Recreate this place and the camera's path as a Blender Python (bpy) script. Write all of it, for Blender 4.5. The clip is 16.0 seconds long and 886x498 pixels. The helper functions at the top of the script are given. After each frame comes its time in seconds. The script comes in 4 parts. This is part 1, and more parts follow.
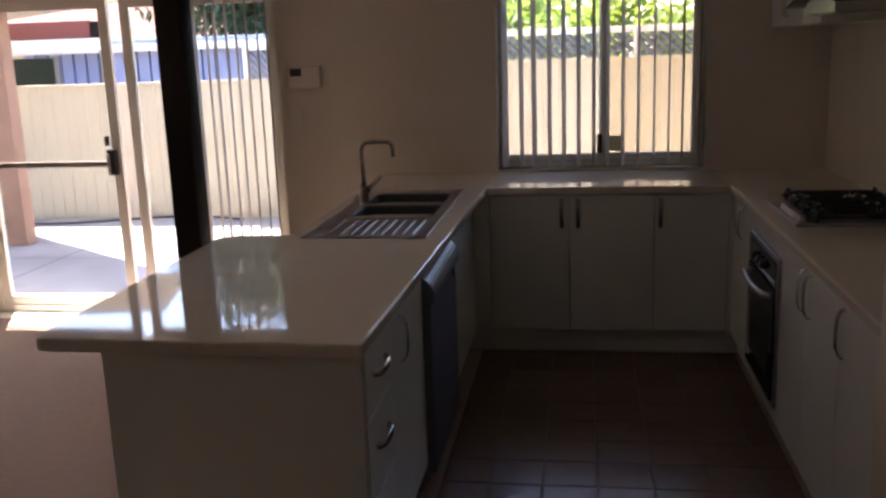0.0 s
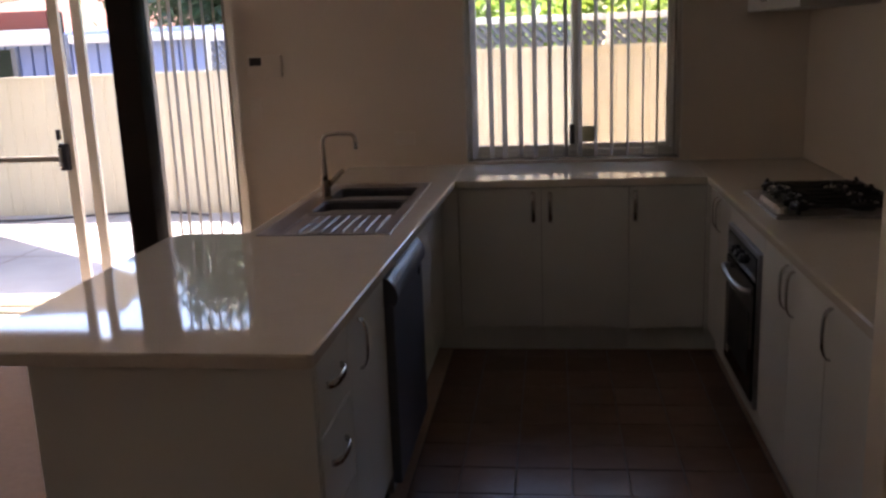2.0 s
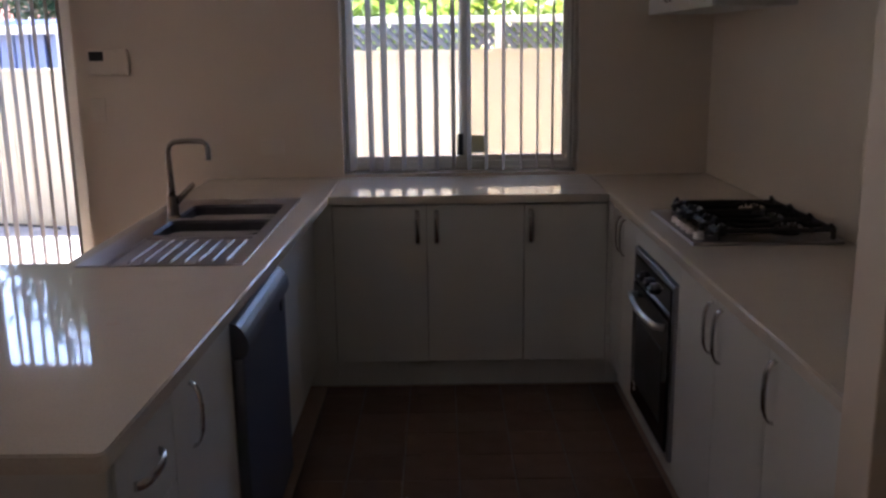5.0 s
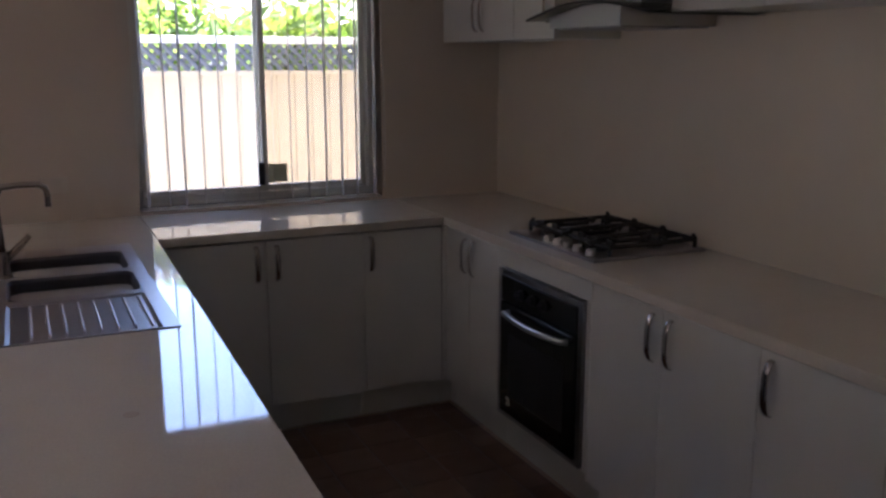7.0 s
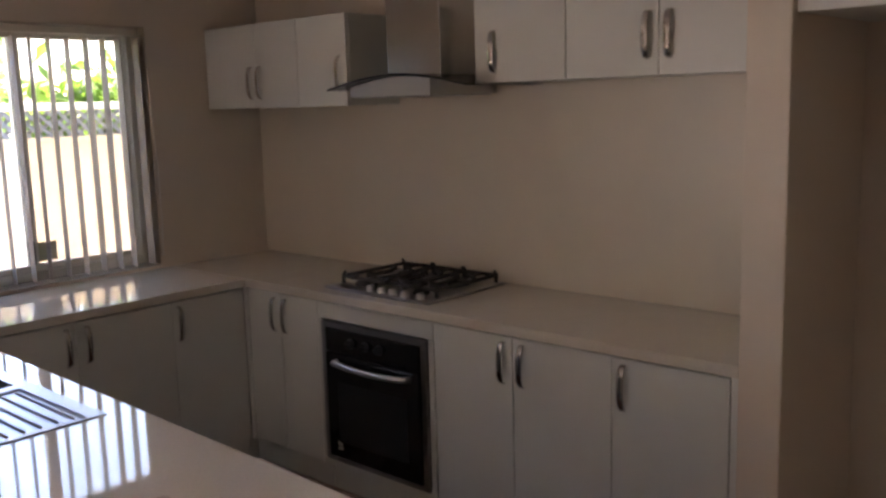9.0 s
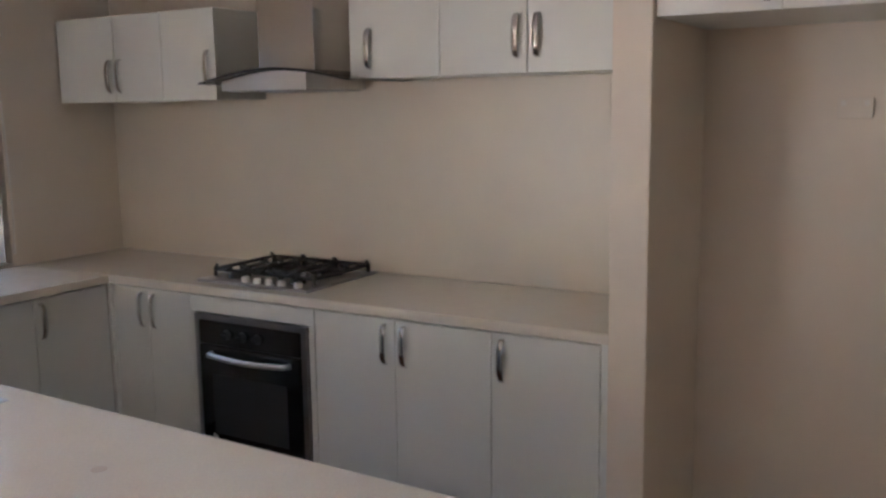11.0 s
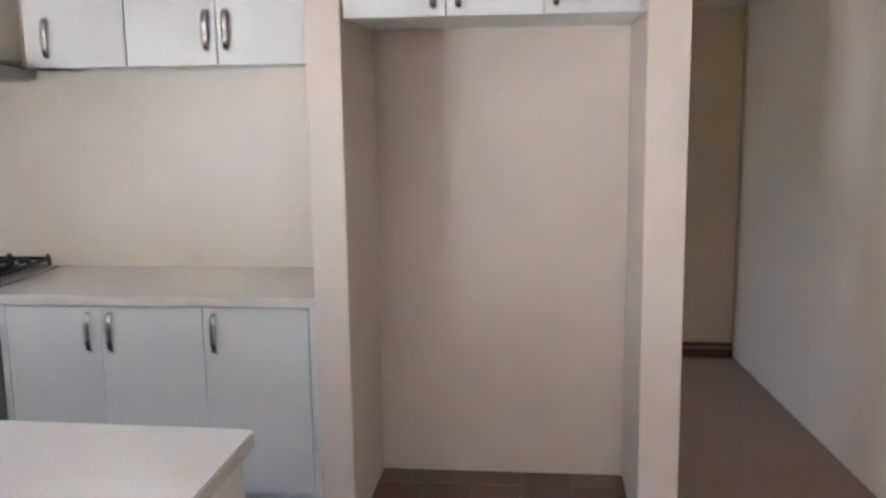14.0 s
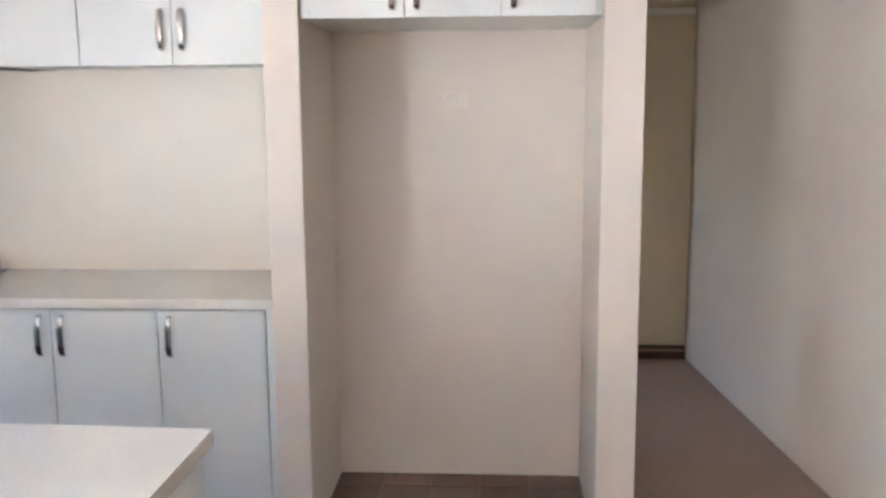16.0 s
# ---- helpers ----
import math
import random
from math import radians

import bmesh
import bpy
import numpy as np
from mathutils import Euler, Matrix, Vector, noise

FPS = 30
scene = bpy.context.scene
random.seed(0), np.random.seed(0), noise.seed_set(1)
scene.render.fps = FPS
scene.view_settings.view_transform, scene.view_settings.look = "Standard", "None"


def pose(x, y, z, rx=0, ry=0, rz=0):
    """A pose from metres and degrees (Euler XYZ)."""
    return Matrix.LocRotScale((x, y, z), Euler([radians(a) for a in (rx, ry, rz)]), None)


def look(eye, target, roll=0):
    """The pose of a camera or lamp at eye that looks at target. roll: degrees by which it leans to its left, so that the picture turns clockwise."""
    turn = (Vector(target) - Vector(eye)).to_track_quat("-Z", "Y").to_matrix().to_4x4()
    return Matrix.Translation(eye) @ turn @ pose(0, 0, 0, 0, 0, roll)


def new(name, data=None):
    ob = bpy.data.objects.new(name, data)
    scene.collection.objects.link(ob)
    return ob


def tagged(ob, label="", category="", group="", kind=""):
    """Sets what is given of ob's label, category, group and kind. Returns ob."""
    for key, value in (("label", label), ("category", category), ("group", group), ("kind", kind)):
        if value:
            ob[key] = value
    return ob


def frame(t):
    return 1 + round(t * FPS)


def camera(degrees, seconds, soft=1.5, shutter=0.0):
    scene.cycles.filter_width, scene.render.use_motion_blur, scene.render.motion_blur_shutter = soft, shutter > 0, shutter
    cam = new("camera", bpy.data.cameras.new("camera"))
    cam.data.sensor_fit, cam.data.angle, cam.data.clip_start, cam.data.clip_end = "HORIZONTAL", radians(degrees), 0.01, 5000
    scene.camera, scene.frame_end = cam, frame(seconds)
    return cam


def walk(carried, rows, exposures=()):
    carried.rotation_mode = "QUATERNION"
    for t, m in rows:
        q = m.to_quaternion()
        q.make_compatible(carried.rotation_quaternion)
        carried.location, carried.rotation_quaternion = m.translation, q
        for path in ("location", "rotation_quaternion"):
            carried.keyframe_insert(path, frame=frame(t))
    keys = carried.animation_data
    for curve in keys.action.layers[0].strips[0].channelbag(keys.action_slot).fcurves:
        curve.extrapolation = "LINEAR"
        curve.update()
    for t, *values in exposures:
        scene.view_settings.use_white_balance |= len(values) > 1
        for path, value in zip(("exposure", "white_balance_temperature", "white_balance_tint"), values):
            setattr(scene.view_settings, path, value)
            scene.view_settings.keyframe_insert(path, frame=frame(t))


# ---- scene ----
cam = camera(52.0, 16.0, soft=2.7)
PATH = [
    (0, (-1.351, -5.248, 1.617), (-1.649, -3.318, 1.185), -2.0),
    (0.5, (-1.387, -5.214, 1.607), (-1.664, -3.281, 1.175), -1.9),
    (1, (-1.404, -5.187, 1.606), (-1.658, -3.252, 1.168), -2.0),
    (1.5, (-1.36, -5.114, 1.608), (-1.615, -3.181, 1.161), -2.2),
    (2, (-1.34, -5.054, 1.591), (-1.584, -3.121, 1.141), -2.2),
    (2.5, (-1.302, -4.976, 1.578), (-1.538, -3.042, 1.124), -2.0),
    (3, (-1.183, -4.821, 1.54), (-1.442, -2.889, 1.093), -1.6),
    (3.5, (-1.124, -4.731, 1.508), (-1.373, -2.796, 1.071), -1.1),
    (4, (-1.074, -4.619, 1.508), (-1.301, -2.681, 1.069), -1.0),
    (6.5, (-2.109, -4.353, 1.607), (-1.487, -2.5, 1.183), -0.0),
    (7, (-2.281, -4.214, 1.59), (-1.458, -2.438, 1.179), 0.0),
    (7.5, (-2.442, -4.099, 1.634), (-1.425, -2.425, 1.23), -0.4),
    (8, (-2.643, -4.032, 1.653), (-1.431, -2.484, 1.287), -1.0),
    (8.5, (-2.862, -4.01, 1.671), (-1.496, -2.588, 1.336), -1.4),
    (11, (-3.288, -3.926, 1.62), (-1.586, -2.921, 1.312), -0.8),
    (11.5, (-3.356, -3.894, 1.581), (-1.58, -3.019, 1.294), -0.2),
    (12, (-3.398, -3.909, 1.544), (-1.566, -3.154, 1.273), -0.1),
    (12.5, (-3.513, -3.847, 1.661), (-1.63, -3.273, 1.309), -0.9),
    (13, (-3.685, -3.667, 1.608), (-1.742, -3.332, 1.276), -1.0),
    (13.5, (-3.682, -3.767, 1.642), (-1.735, -3.472, 1.288), -0.9),
    (14, (-3.722, -3.759, 1.608), (-1.762, -3.541, 1.277), -0.8),
    (14.5, (-3.726, -3.737, 1.589), (-1.759, -3.573, 1.268), -0.7),
    (15, (-3.724, -3.743, 1.591), (-1.755, -3.599, 1.27), -0.6),
    (15.5, (-3.732, -3.742, 1.589), (-1.761, -3.617, 1.272), -0.5),
    (16, (-3.731, -3.745, 1.584), (-1.76, -3.627, 1.27), -0.4),
]
EXPOSURES = [(0.0, 2.72, 6650, 28), (2.0, 2.8, 6650, 28), (3.4, 2.82, 6600, 28), (4.0, 3.08, 6450, 28), (6.3, 3.05, 5650, 28), (7.2, 2.98, 5850, 28), (8.0, 2.98, 6450, 28), (8.5, 3.3, 6550, 28), (11.0, 4.58, 5750, 19), (12.0, 5.06, 5250, 16), (12.6, 5.1, 5150, 16), (13.3, 5.19, 5200, 16), (14.0, 5.48, 5250, 16), (15.0, 5.82, 5200, 15), (16.0, 5.9, 5200, 15)]
walk(cam, [(t, look(eye, target, roll)) for t, eye, target, roll in PATH], EXPOSURES)

# ---- world, sun, added fill lamps in window openings ----
world = bpy.data.worlds.new("sky")
scene.world = world
world.use_nodes = True
wn = world.node_tree.nodes
sky = wn.new("ShaderNodeTexSky")
sky.sky_type, sky.sun_disc = "NISHITA", False
SUN_TO = Vector((-0.16, 0.34, 0.93)).normalized()
sky.sun_elevation = math.asin(SUN_TO.z)
sky.sun_rotation = math.atan2(SUN_TO.x, SUN_TO.y)
world.node_tree.links.new(sky.outputs[0], wn["Background"].inputs[0])
wn["Background"].inputs[1].default_value = 0.15
sun_data = bpy.data.lights.new("sun", "SUN")
sun_data.energy, sun_data.angle, sun_data.color = 5.0, radians(0.5), (1.0, 0.95, 0.87)
sun_lamp = new("sun", sun_data)
sun_lamp.matrix_world = look((0, 0, 20), Vector((0, 0, 20)) - SUN_TO)


def window_light(name, x, y, z, w, h, power, colour, rz):
    d = bpy.data.lights.new(name, "AREA")
    d.shape, d.size, d.size_y, d.energy, d.color = "RECTANGLE", w, h, power, colour
    ob = new(name, d)
    ob.matrix_world = pose(x, y, z, 90, 0, rz)
    return ob


# area lamp faces -Z; rx=90 turns that to +y, rz=180 back to -y
# main fill lamp, added in an assumed opening left of the sliding door
window_light("added_living_fill", -6.8, 0.21, 1.05, 2.7, 1.95, 4.8, (1.0, 0.96, 0.88), 180)
# small lamp added beyond the hall to brighten the hall wall
window_light("added_hall_fill", 1.25, 0.21, 1.55, 0.5, 0.6, 0.42, (1.0, 0.93, 0.80), 180)

# ---- materials ----


def mat(name, base, rough=0.5, metal=0.0, vary=0.06, scale=6.0, bump=0.0, bump_scale=200.0, coat=0.0, spec=0.5,
        per_piece=0.0, stain=None, stain_amount=0.0, stain_scale=1.4):
    m = bpy.data.materials.new(name)
    m.use_nodes = True
    nt = m.node_tree
    b = nt.nodes["Principled BSDF"]
    b.inputs["Metallic"].default_value = metal
    b.inputs["Specular IOR Level"].default_value = spec
    b.inputs["Coat Weight"].default_value = coat
    b.inputs["Coat Roughness"].default_value = 0.05
    tc = nt.nodes.new("ShaderNodeTexCoord")
    n1 = nt.nodes.new("ShaderNodeTexNoise")
    n1.inputs["Scale"].default_value, n1.inputs["Detail"].default_value = scale, 6
    nt.links.new(tc.outputs["Object"], n1.inputs["Vector"])
    hsv = nt.nodes.new("ShaderNodeHueSaturation")
    hsv.inputs["Color"].default_value = (*base, 1)
    mr = nt.nodes.new("ShaderNodeMapRange")
    mr.inputs[1].default_value, mr.inputs[2].default_value = 0.3, 0.7
    mr.inputs[3].default_value, mr.inputs[4].default_value = 1 - vary, 1 + vary
    nt.links.new(n1.outputs[0], mr.inputs[0])
    value = mr.outputs[0]
    if per_piece:
        oi = nt.nodes.new("ShaderNodeObjectInfo")
        mp = nt.nodes.new("ShaderNodeMapRange")
        mp.inputs[3].default_value, mp.inputs[4].default_value = 1 - per_piece, 1 + per_piece
        nt.links.new(oi.outputs["Random"], mp.inputs[0])
        mul = nt.nodes.new("ShaderNodeMath")
        mul.operation = "MULTIPLY"
        nt.links.new(value, mul.inputs[0])
        nt.links.new(mp.outputs[0], mul.inputs[1])
        value = mul.outputs[0]
    nt.links.new(value, hsv.inputs["Value"])
    colour = hsv.outputs[0]
    if stain:
        n3 = nt.nodes.new("ShaderNodeTexNoise")
        n3.inputs["Scale"].default_value, n3.inputs["Detail"].default_value = stain_scale, 4
        nt.links.new(tc.outputs["Object"], n3.inputs["Vector"])
        m3 = nt.nodes.new("ShaderNodeMapRange")
        m3.inputs[1].default_value, m3.inputs[2].default_value = 0.48, 0.75
        m3.inputs[3].default_value, m3.inputs[4].default_value = 0.0, stain_amount
        nt.links.new(n3.outputs[0], m3.inputs[0])
        mix = nt.nodes.new("ShaderNodeMix")
        mix.data_type = "RGBA"
        nt.links.new(m3.outputs[0], mix.inputs[0])
        nt.links.new(colour, mix.inputs[6])
        mix.inputs[7].default_value = (*stain, 1)
        colour = mix.outputs[2]
    nt.links.new(colour, b.inputs["Base Color"])
    rr = nt.nodes.new("ShaderNodeMapRange")
    rr.inputs[1].default_value, rr.inputs[2].default_value = 0.3, 0.7
    rr.inputs[3].default_value, rr.inputs[4].default_value = max(0.02, rough * (0.97 if metal else 0.85)), min(1, rough * (1.03 if metal else 1.15))
    nt.links.new(n1.outputs[0], rr.inputs[0])
    nt.links.new(rr.outputs[0], b.inputs["Roughness"])
    if bump:
        n2 = nt.nodes.new("ShaderNodeTexNoise")
        n2.inputs["Scale"].default_value, n2.inputs["Detail"].default_value = bump_scale, 3
        nt.links.new(tc.outputs["Object"], n2.inputs["Vector"])
        bp = nt.nodes.new("ShaderNodeBump")
        bp.inputs["Strength"].default_value, bp.inputs["Distance"].default_value = bump, 0.004
        nt.links.new(n2.outputs[0], bp.inputs["Height"])
        nt.links.new(bp.outputs[0], b.inputs["Normal"])
    return m


def glass(name, tint, rough=0.0, thin=True):
    """A thin pane: mostly clear, with a mirror-like share driven by Fresnel."""
    m = bpy.data.materials.new(name)
    m.use_nodes = True
    nt = m.node_tree
    nt.nodes.remove(nt.nodes["Principled BSDF"])
    out = nt.nodes["Material Output"]
    tr = nt.nodes.new("ShaderNodeBsdfTransparent")
    tr.inputs[0].default_value = (*tint, 1)
    gl = nt.nodes.new("ShaderNodeBsdfGlossy")
    gl.inputs["Roughness"].default_value = rough
    fr = nt.nodes.new("ShaderNodeFresnel")
    fr.inputs[0].default_value = 1.45
    mx = nt.nodes.new("ShaderNodeMixShader")
    nt.links.new(fr.outputs[0], mx.inputs[0])
    nt.links.new(tr.outputs[0], mx.inputs[1])
    nt.links.new(gl.outputs[0], mx.inputs[2])
    nt.links.new(mx.outputs[0], out.inputs[0])
    return m


WALL = mat("cream_wall_paint", (0.74, 0.655, 0.54), 0.5, vary=0.035, scale=2.0, bump=0.12, bump_scale=90, stain=(0.6, 0.5, 0.4), stain_amount=0.12)
HALL_WALL = mat("yellow_cream_paint", (0.66, 0.55, 0.34), 0.5, vary=0.04, scale=2.5, bump=0.1, bump_scale=90)
SPLASH = mat("cream_splashback", (0.74, 0.67, 0.545), 0.35, vary=0.03, scale=3.0, bump=0.05, bump_scale=60)
CEIL = mat("white_ceiling_paint", (0.88, 0.86, 0.82), 0.8, vary=0.03, scale=1.5, bump=0.1, bump_scale=120)
LAMINATE = mat("white_laminate", (0.72, 0.73, 0.675), 0.33, vary=0.02, scale=3.0, bump=0.04, bump_scale=40)
CARCASS = mat("grey_white_board", (0.45, 0.44, 0.41), 0.5, vary=0.04)
BENCH = mat("cream_reconstituted_stone", (0.71, 0.66, 0.565), 0.04, vary=0.05, scale=160.0, coat=0.3, stain=(0.6, 0.53, 0.43), stain_amount=0.2, stain_scale=9.0)
STEEL = mat("brushed_stainless_steel", (0.58, 0.58, 0.57), 0.36, metal=1.0, vary=0.03, scale=5)
HOOD_STEEL = mat("polished_hood_steel", (0.56, 0.56, 0.55), 0.17, metal=1.0, vary=0.03, scale=5)
# darker copy of the stainless steel, with shade put into its colour
SHADOWED_STEEL = mat("shadowed_steel", (0.36, 0.36, 0.37), 0.3, metal=1.0, vary=0.04, scale=6)
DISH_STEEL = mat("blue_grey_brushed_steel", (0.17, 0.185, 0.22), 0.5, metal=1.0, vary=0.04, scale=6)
CHROME = mat("chrome", (0.82, 0.82, 0.82), 0.08, metal=1.0, vary=0.02)
SINK_STEEL = mat("dull_sink_steel", (0.36, 0.35, 0.36), 0.34, metal=1.0, vary=0.05, scale=8)
# sink steel with the dimness inside the bowls put into its colour
BOWL_STEEL = mat("shaded_bowl_steel", (0.09, 0.09, 0.10), 0.4, metal=1.0, vary=0.15, scale=9)
TAP_STEEL = mat("brushed_tap_steel", (0.36, 0.33, 0.29), 0.2, metal=1.0, vary=0.04)
HANDLE = mat("polished_nickel", (0.56, 0.55, 0.53), 0.12, metal=1.0, vary=0.04)
BLACK_IRON = mat("black_cast_iron", (0.02, 0.019, 0.018), 0.5, vary=0.2, scale=60, bump=0.3)
BLACK_GLASS = mat("black_oven_glass", (0.008, 0.008, 0.009), 0.06, vary=0.1)
BLACK_PLASTIC = mat("black_plastic", (0.02, 0.02, 0.022), 0.4, vary=0.1)
GREY_PLASTIC = mat("grey_plastic", (0.2, 0.2, 0.2), 0.4)
WHITE_PLASTIC = mat("white_plastic", (0.76, 0.72, 0.65), 0.4, vary=0.03)
CREAM_PLASTIC = mat("cream_plastic", (0.74, 0.67, 0.565), 0.45, vary=0.03)
TILE = mat("brown_floor_tile", (0.18, 0.108, 0.08), 0.22, vary=0.12, scale=9.0, bump=0.15, bump_scale=35, per_piece=0.12, stain=(0.12, 0.08, 0.06), stain_amount=0.4, stain_scale=5.0)
GROUT = mat("dark_grout", (0.135, 0.095, 0.077), 0.9, vary=0.15, scale=30, bump=0.3)
CARPET = mat("brown_carpet", (0.41, 0.30, 0.235), 0.95, vary=0.06, scale=30, bump=0.6, bump_scale=420, spec=0.1, stain=(0.35, 0.255, 0.20), stain_amount=0.3)
SKIRT = mat("dark_brown_skirting", (0.09, 0.04, 0.025), 0.35, vary=0.2, scale=12)
ALU = mat("cream_aluminium", (0.78, 0.73, 0.62), 0.4, vary=0.04)
ALU_DARK = mat("grey_aluminium_track", (0.22, 0.19, 0.15), 0.4, vary=0.08)
POST = mat("dark_brown_post_paint", (0.010, 0.006, 0.004), 0.6, vary=0.2, scale=8, bump=0.1, spec=0.15)
BLIND = mat("cream_blind_fabric", (0.55, 0.48, 0.40), 0.85, vary=0.06, scale=40, bump=0.3, bump_scale=600)
GLASS = glass("window_glass", (0.96, 0.98, 0.97))
TINT = glass("smoky_hood_glass", (0.78, 0.80, 0.79))
SCREEN = glass("fly_screen_pane", (0.89, 0.87, 0.80))
CONCRETE = mat("pale_concrete", (0.37, 0.36, 0.355), 0.85, vary=0.12, scale=3.0, bump=0.3, bump_scale=120, stain=(0.19, 0.19, 0.20), stain_amount=0.7, stain_scale=0.9)
SOIL = mat("dry_ground", (0.25, 0.21, 0.15), 0.95, vary=0.2, scale=2.0, bump=0.5, bump_scale=40, stain=(0.12, 0.15, 0.06), stain_amount=0.7, stain_scale=0.3)
FENCE = mat("cream_fence_steel", (0.58, 0.51, 0.37), 0.5, vary=0.05, scale=2.0, per_piece=0.04)
FENCE_WHITE = mat("white_fence_paint", (0.78, 0.77, 0.72), 0.5, vary=0.03)
LATTICE = mat("grey_lattice", (0.16, 0.17, 0.19), 0.6, vary=0.1, scale=20)
BLUE_STEEL = mat("pale_blue_wall_steel", (0.24, 0.31, 0.55), 0.5, vary=0.05, scale=2.0)
SHADE = mat("dark_green_shade_cloth", (0.007, 0.018, 0.011), 0.9, vary=0.2, scale=20)
ROOF = mat("red_roof_tile", (0.22, 0.07, 0.045), 0.8, vary=0.15, scale=8, bump=0.4, bump_scale=30)
RED_PAINT = mat("dull_red_paint", (0.22, 0.05, 0.035), 0.6, vary=0.12, scale=6, bump=0.15, bump_scale=50)
TIMBER = mat("pinkish_brown_timber", (0.34, 0.20, 0.14), 0.65, vary=0.18, scale=7, bump=0.3, bump_scale=60)
BARK = mat("grey_brown_bark", (0.13, 0.10, 0.075), 0.9, vary=0.25, scale=12, bump=0.8, bump_scale=30)
def leafy(m, tint):
    nt = m.node_tree
    tr = nt.nodes.new("ShaderNodeBsdfTranslucent")
    tr.inputs[0].default_value = (*tint, 1)
    mx = nt.nodes.new("ShaderNodeMixShader")
    mx.inputs[0].default_value = 0.45
    nt.links.new(nt.nodes["Principled BSDF"].outputs[0], mx.inputs[1])
    nt.links.new(tr.outputs[0], mx.inputs[2])
    nt.links.new(mx.outputs[0], nt.nodes["Material Output"].inputs[0])
    return m


LEAF = mat("green_leaves", (0.09, 0.17, 0.03), 0.5, vary=0.35, scale=1.2)
leafy(LEAF, (0.16, 0.28, 0.04))
LEAF_LIGHT = mat("light_green_leaves", (0.16, 0.24, 0.05), 0.5, vary=0.3, scale=1.2)
leafy(LEAF_LIGHT, (0.28, 0.40, 0.07))
DARK_LEAF = mat("dark_green_leaves", (0.035, 0.07, 0.025), 0.6, vary=0.3, scale=1.2)
STICKER = mat("yellowed_paper_sticker", (0.55, 0.50, 0.30), 0.7, vary=0.08)
BRICK = mat("cream_render", (0.55, 0.48, 0.38), 0.8, vary=0.08, bump=0.3)

# ---- mesh helpers ----


def cube(bm, x0, x1, y0, y1, z0, z1, bevel=0.0, seg=2):
    made = bmesh.ops.create_cube(bm, size=1.0)["verts"]
    bmesh.ops.transform(bm, verts=made, matrix=Matrix.Translation(((x0 + x1) / 2, (y0 + y1) / 2, (z0 + z1) / 2))
                        @ Matrix.Diagonal((abs(x1 - x0), abs(y1 - y0), abs(z1 - z0), 1)))
    if bevel:
        edges = list({e for v in made for e in v.link_edges})
        bmesh.ops.bevel(bm, geom=edges, offset=bevel, segments=seg, affect="EDGES", profile=0.5)
    return bm


def block(*a, **k):
    return cube(bmesh.new(), *a, **k)


def rod(bm, points, radius, sides=10, cap=True, flat=1.0):
    """A tube swept along points; flat squashes its section sideways."""
    pts = [Vector(p) for p in points]
    rings = []
    side = None
    for i, p in enumerate(pts):
        d = (pts[min(i + 1, len(pts) - 1)] - pts[max(i - 1, 0)]).normalized()
        if side is None:
            side = d.orthogonal().normalized()
        side = (side - d * side.dot(d)).normalized()
        up = d.cross(side)
        r = radius[i] if isinstance(radius, (list, tuple)) else radius
        rings.append([bm.verts.new(p + (side * math.cos(2 * math.pi * k / sides) + up * flat * math.sin(2 * math.pi * k / sides)) * r) for k in range(sides)])
    for a, b in zip(rings, rings[1:]):
        for k in range(sides):
            bm.faces.new((a[k], a[(k + 1) % sides], b[(k + 1) % sides], b[k]))
    if cap:
        bm.faces.new(rings[0][::-1])
        bm.faces.new(rings[-1])
    return bm


def disc(bm, x, y, z, r, h, r2=None, seg=20):
    bmesh.ops.create_cone(bm, cap_ends=True, segments=seg, radius1=r, radius2=r if r2 is None else r2, depth=h, matrix=Matrix.Translation((x, y, z + h / 2)))
    return bm


def finish(name, bm, material, smooth=False):
    bmesh.ops.recalc_face_normals(bm, faces=bm.faces)
    me = bpy.data.meshes.new(name)
    bm.to_mesh(me)
    bm.free()
    me.materials.append(material)
    if smooth:
        for p in me.polygons:
            p.use_smooth = True
    return new(name, me)


def part(name, bm, material, parent, label="", smooth=False):
    ob = finish(name, bm, material, smooth)
    ob.parent = parent
    if label:
        ob["label"] = label
    return ob


def shift(ob, x, y, z):
    """Moves the origin of a thing made in world places to its base."""
    ob.data.transform(Matrix.Translation((-x, -y, -z)))
    ob.location = (x, y, z)
    return ob


def thing(name, x, y, z, label, category, group="", kind=""):
    return tagged(new(name), label, category, group, kind), (x, y, z)


def root(name, label, category, x=0, y=0, z=0, group=""):
    e = new(name)
    e.location = (x, y, z)
    return tagged(e, label, category, group)


def setting(name, bm, material, label="", category=""):
    return tagged(finish(name, bm, material), label, category, kind="structure")


def hang(parent, ob):
    """Child of a root Empty with its mesh given in world places."""
    ob.parent = parent
    ob.location = -parent.location
    return ob


def wpart(name, bm, material, parent, label="", smooth=False):
    """A part whose bmesh is in world places, under a top-level Empty that is not turned."""
    bmesh.ops.translate(bm, verts=bm.verts, vec=-parent.location)
    return part(name, bm, material, parent, label, smooth)


def sub(name, bm, material, parent, label="", smooth=False):
    """A sub-part in world places, under a part that sits at its root's origin."""
    bmesh.ops.translate(bm, verts=bm.verts, vec=-parent.parent.location)
    return part(name, bm, material, parent, label, smooth)


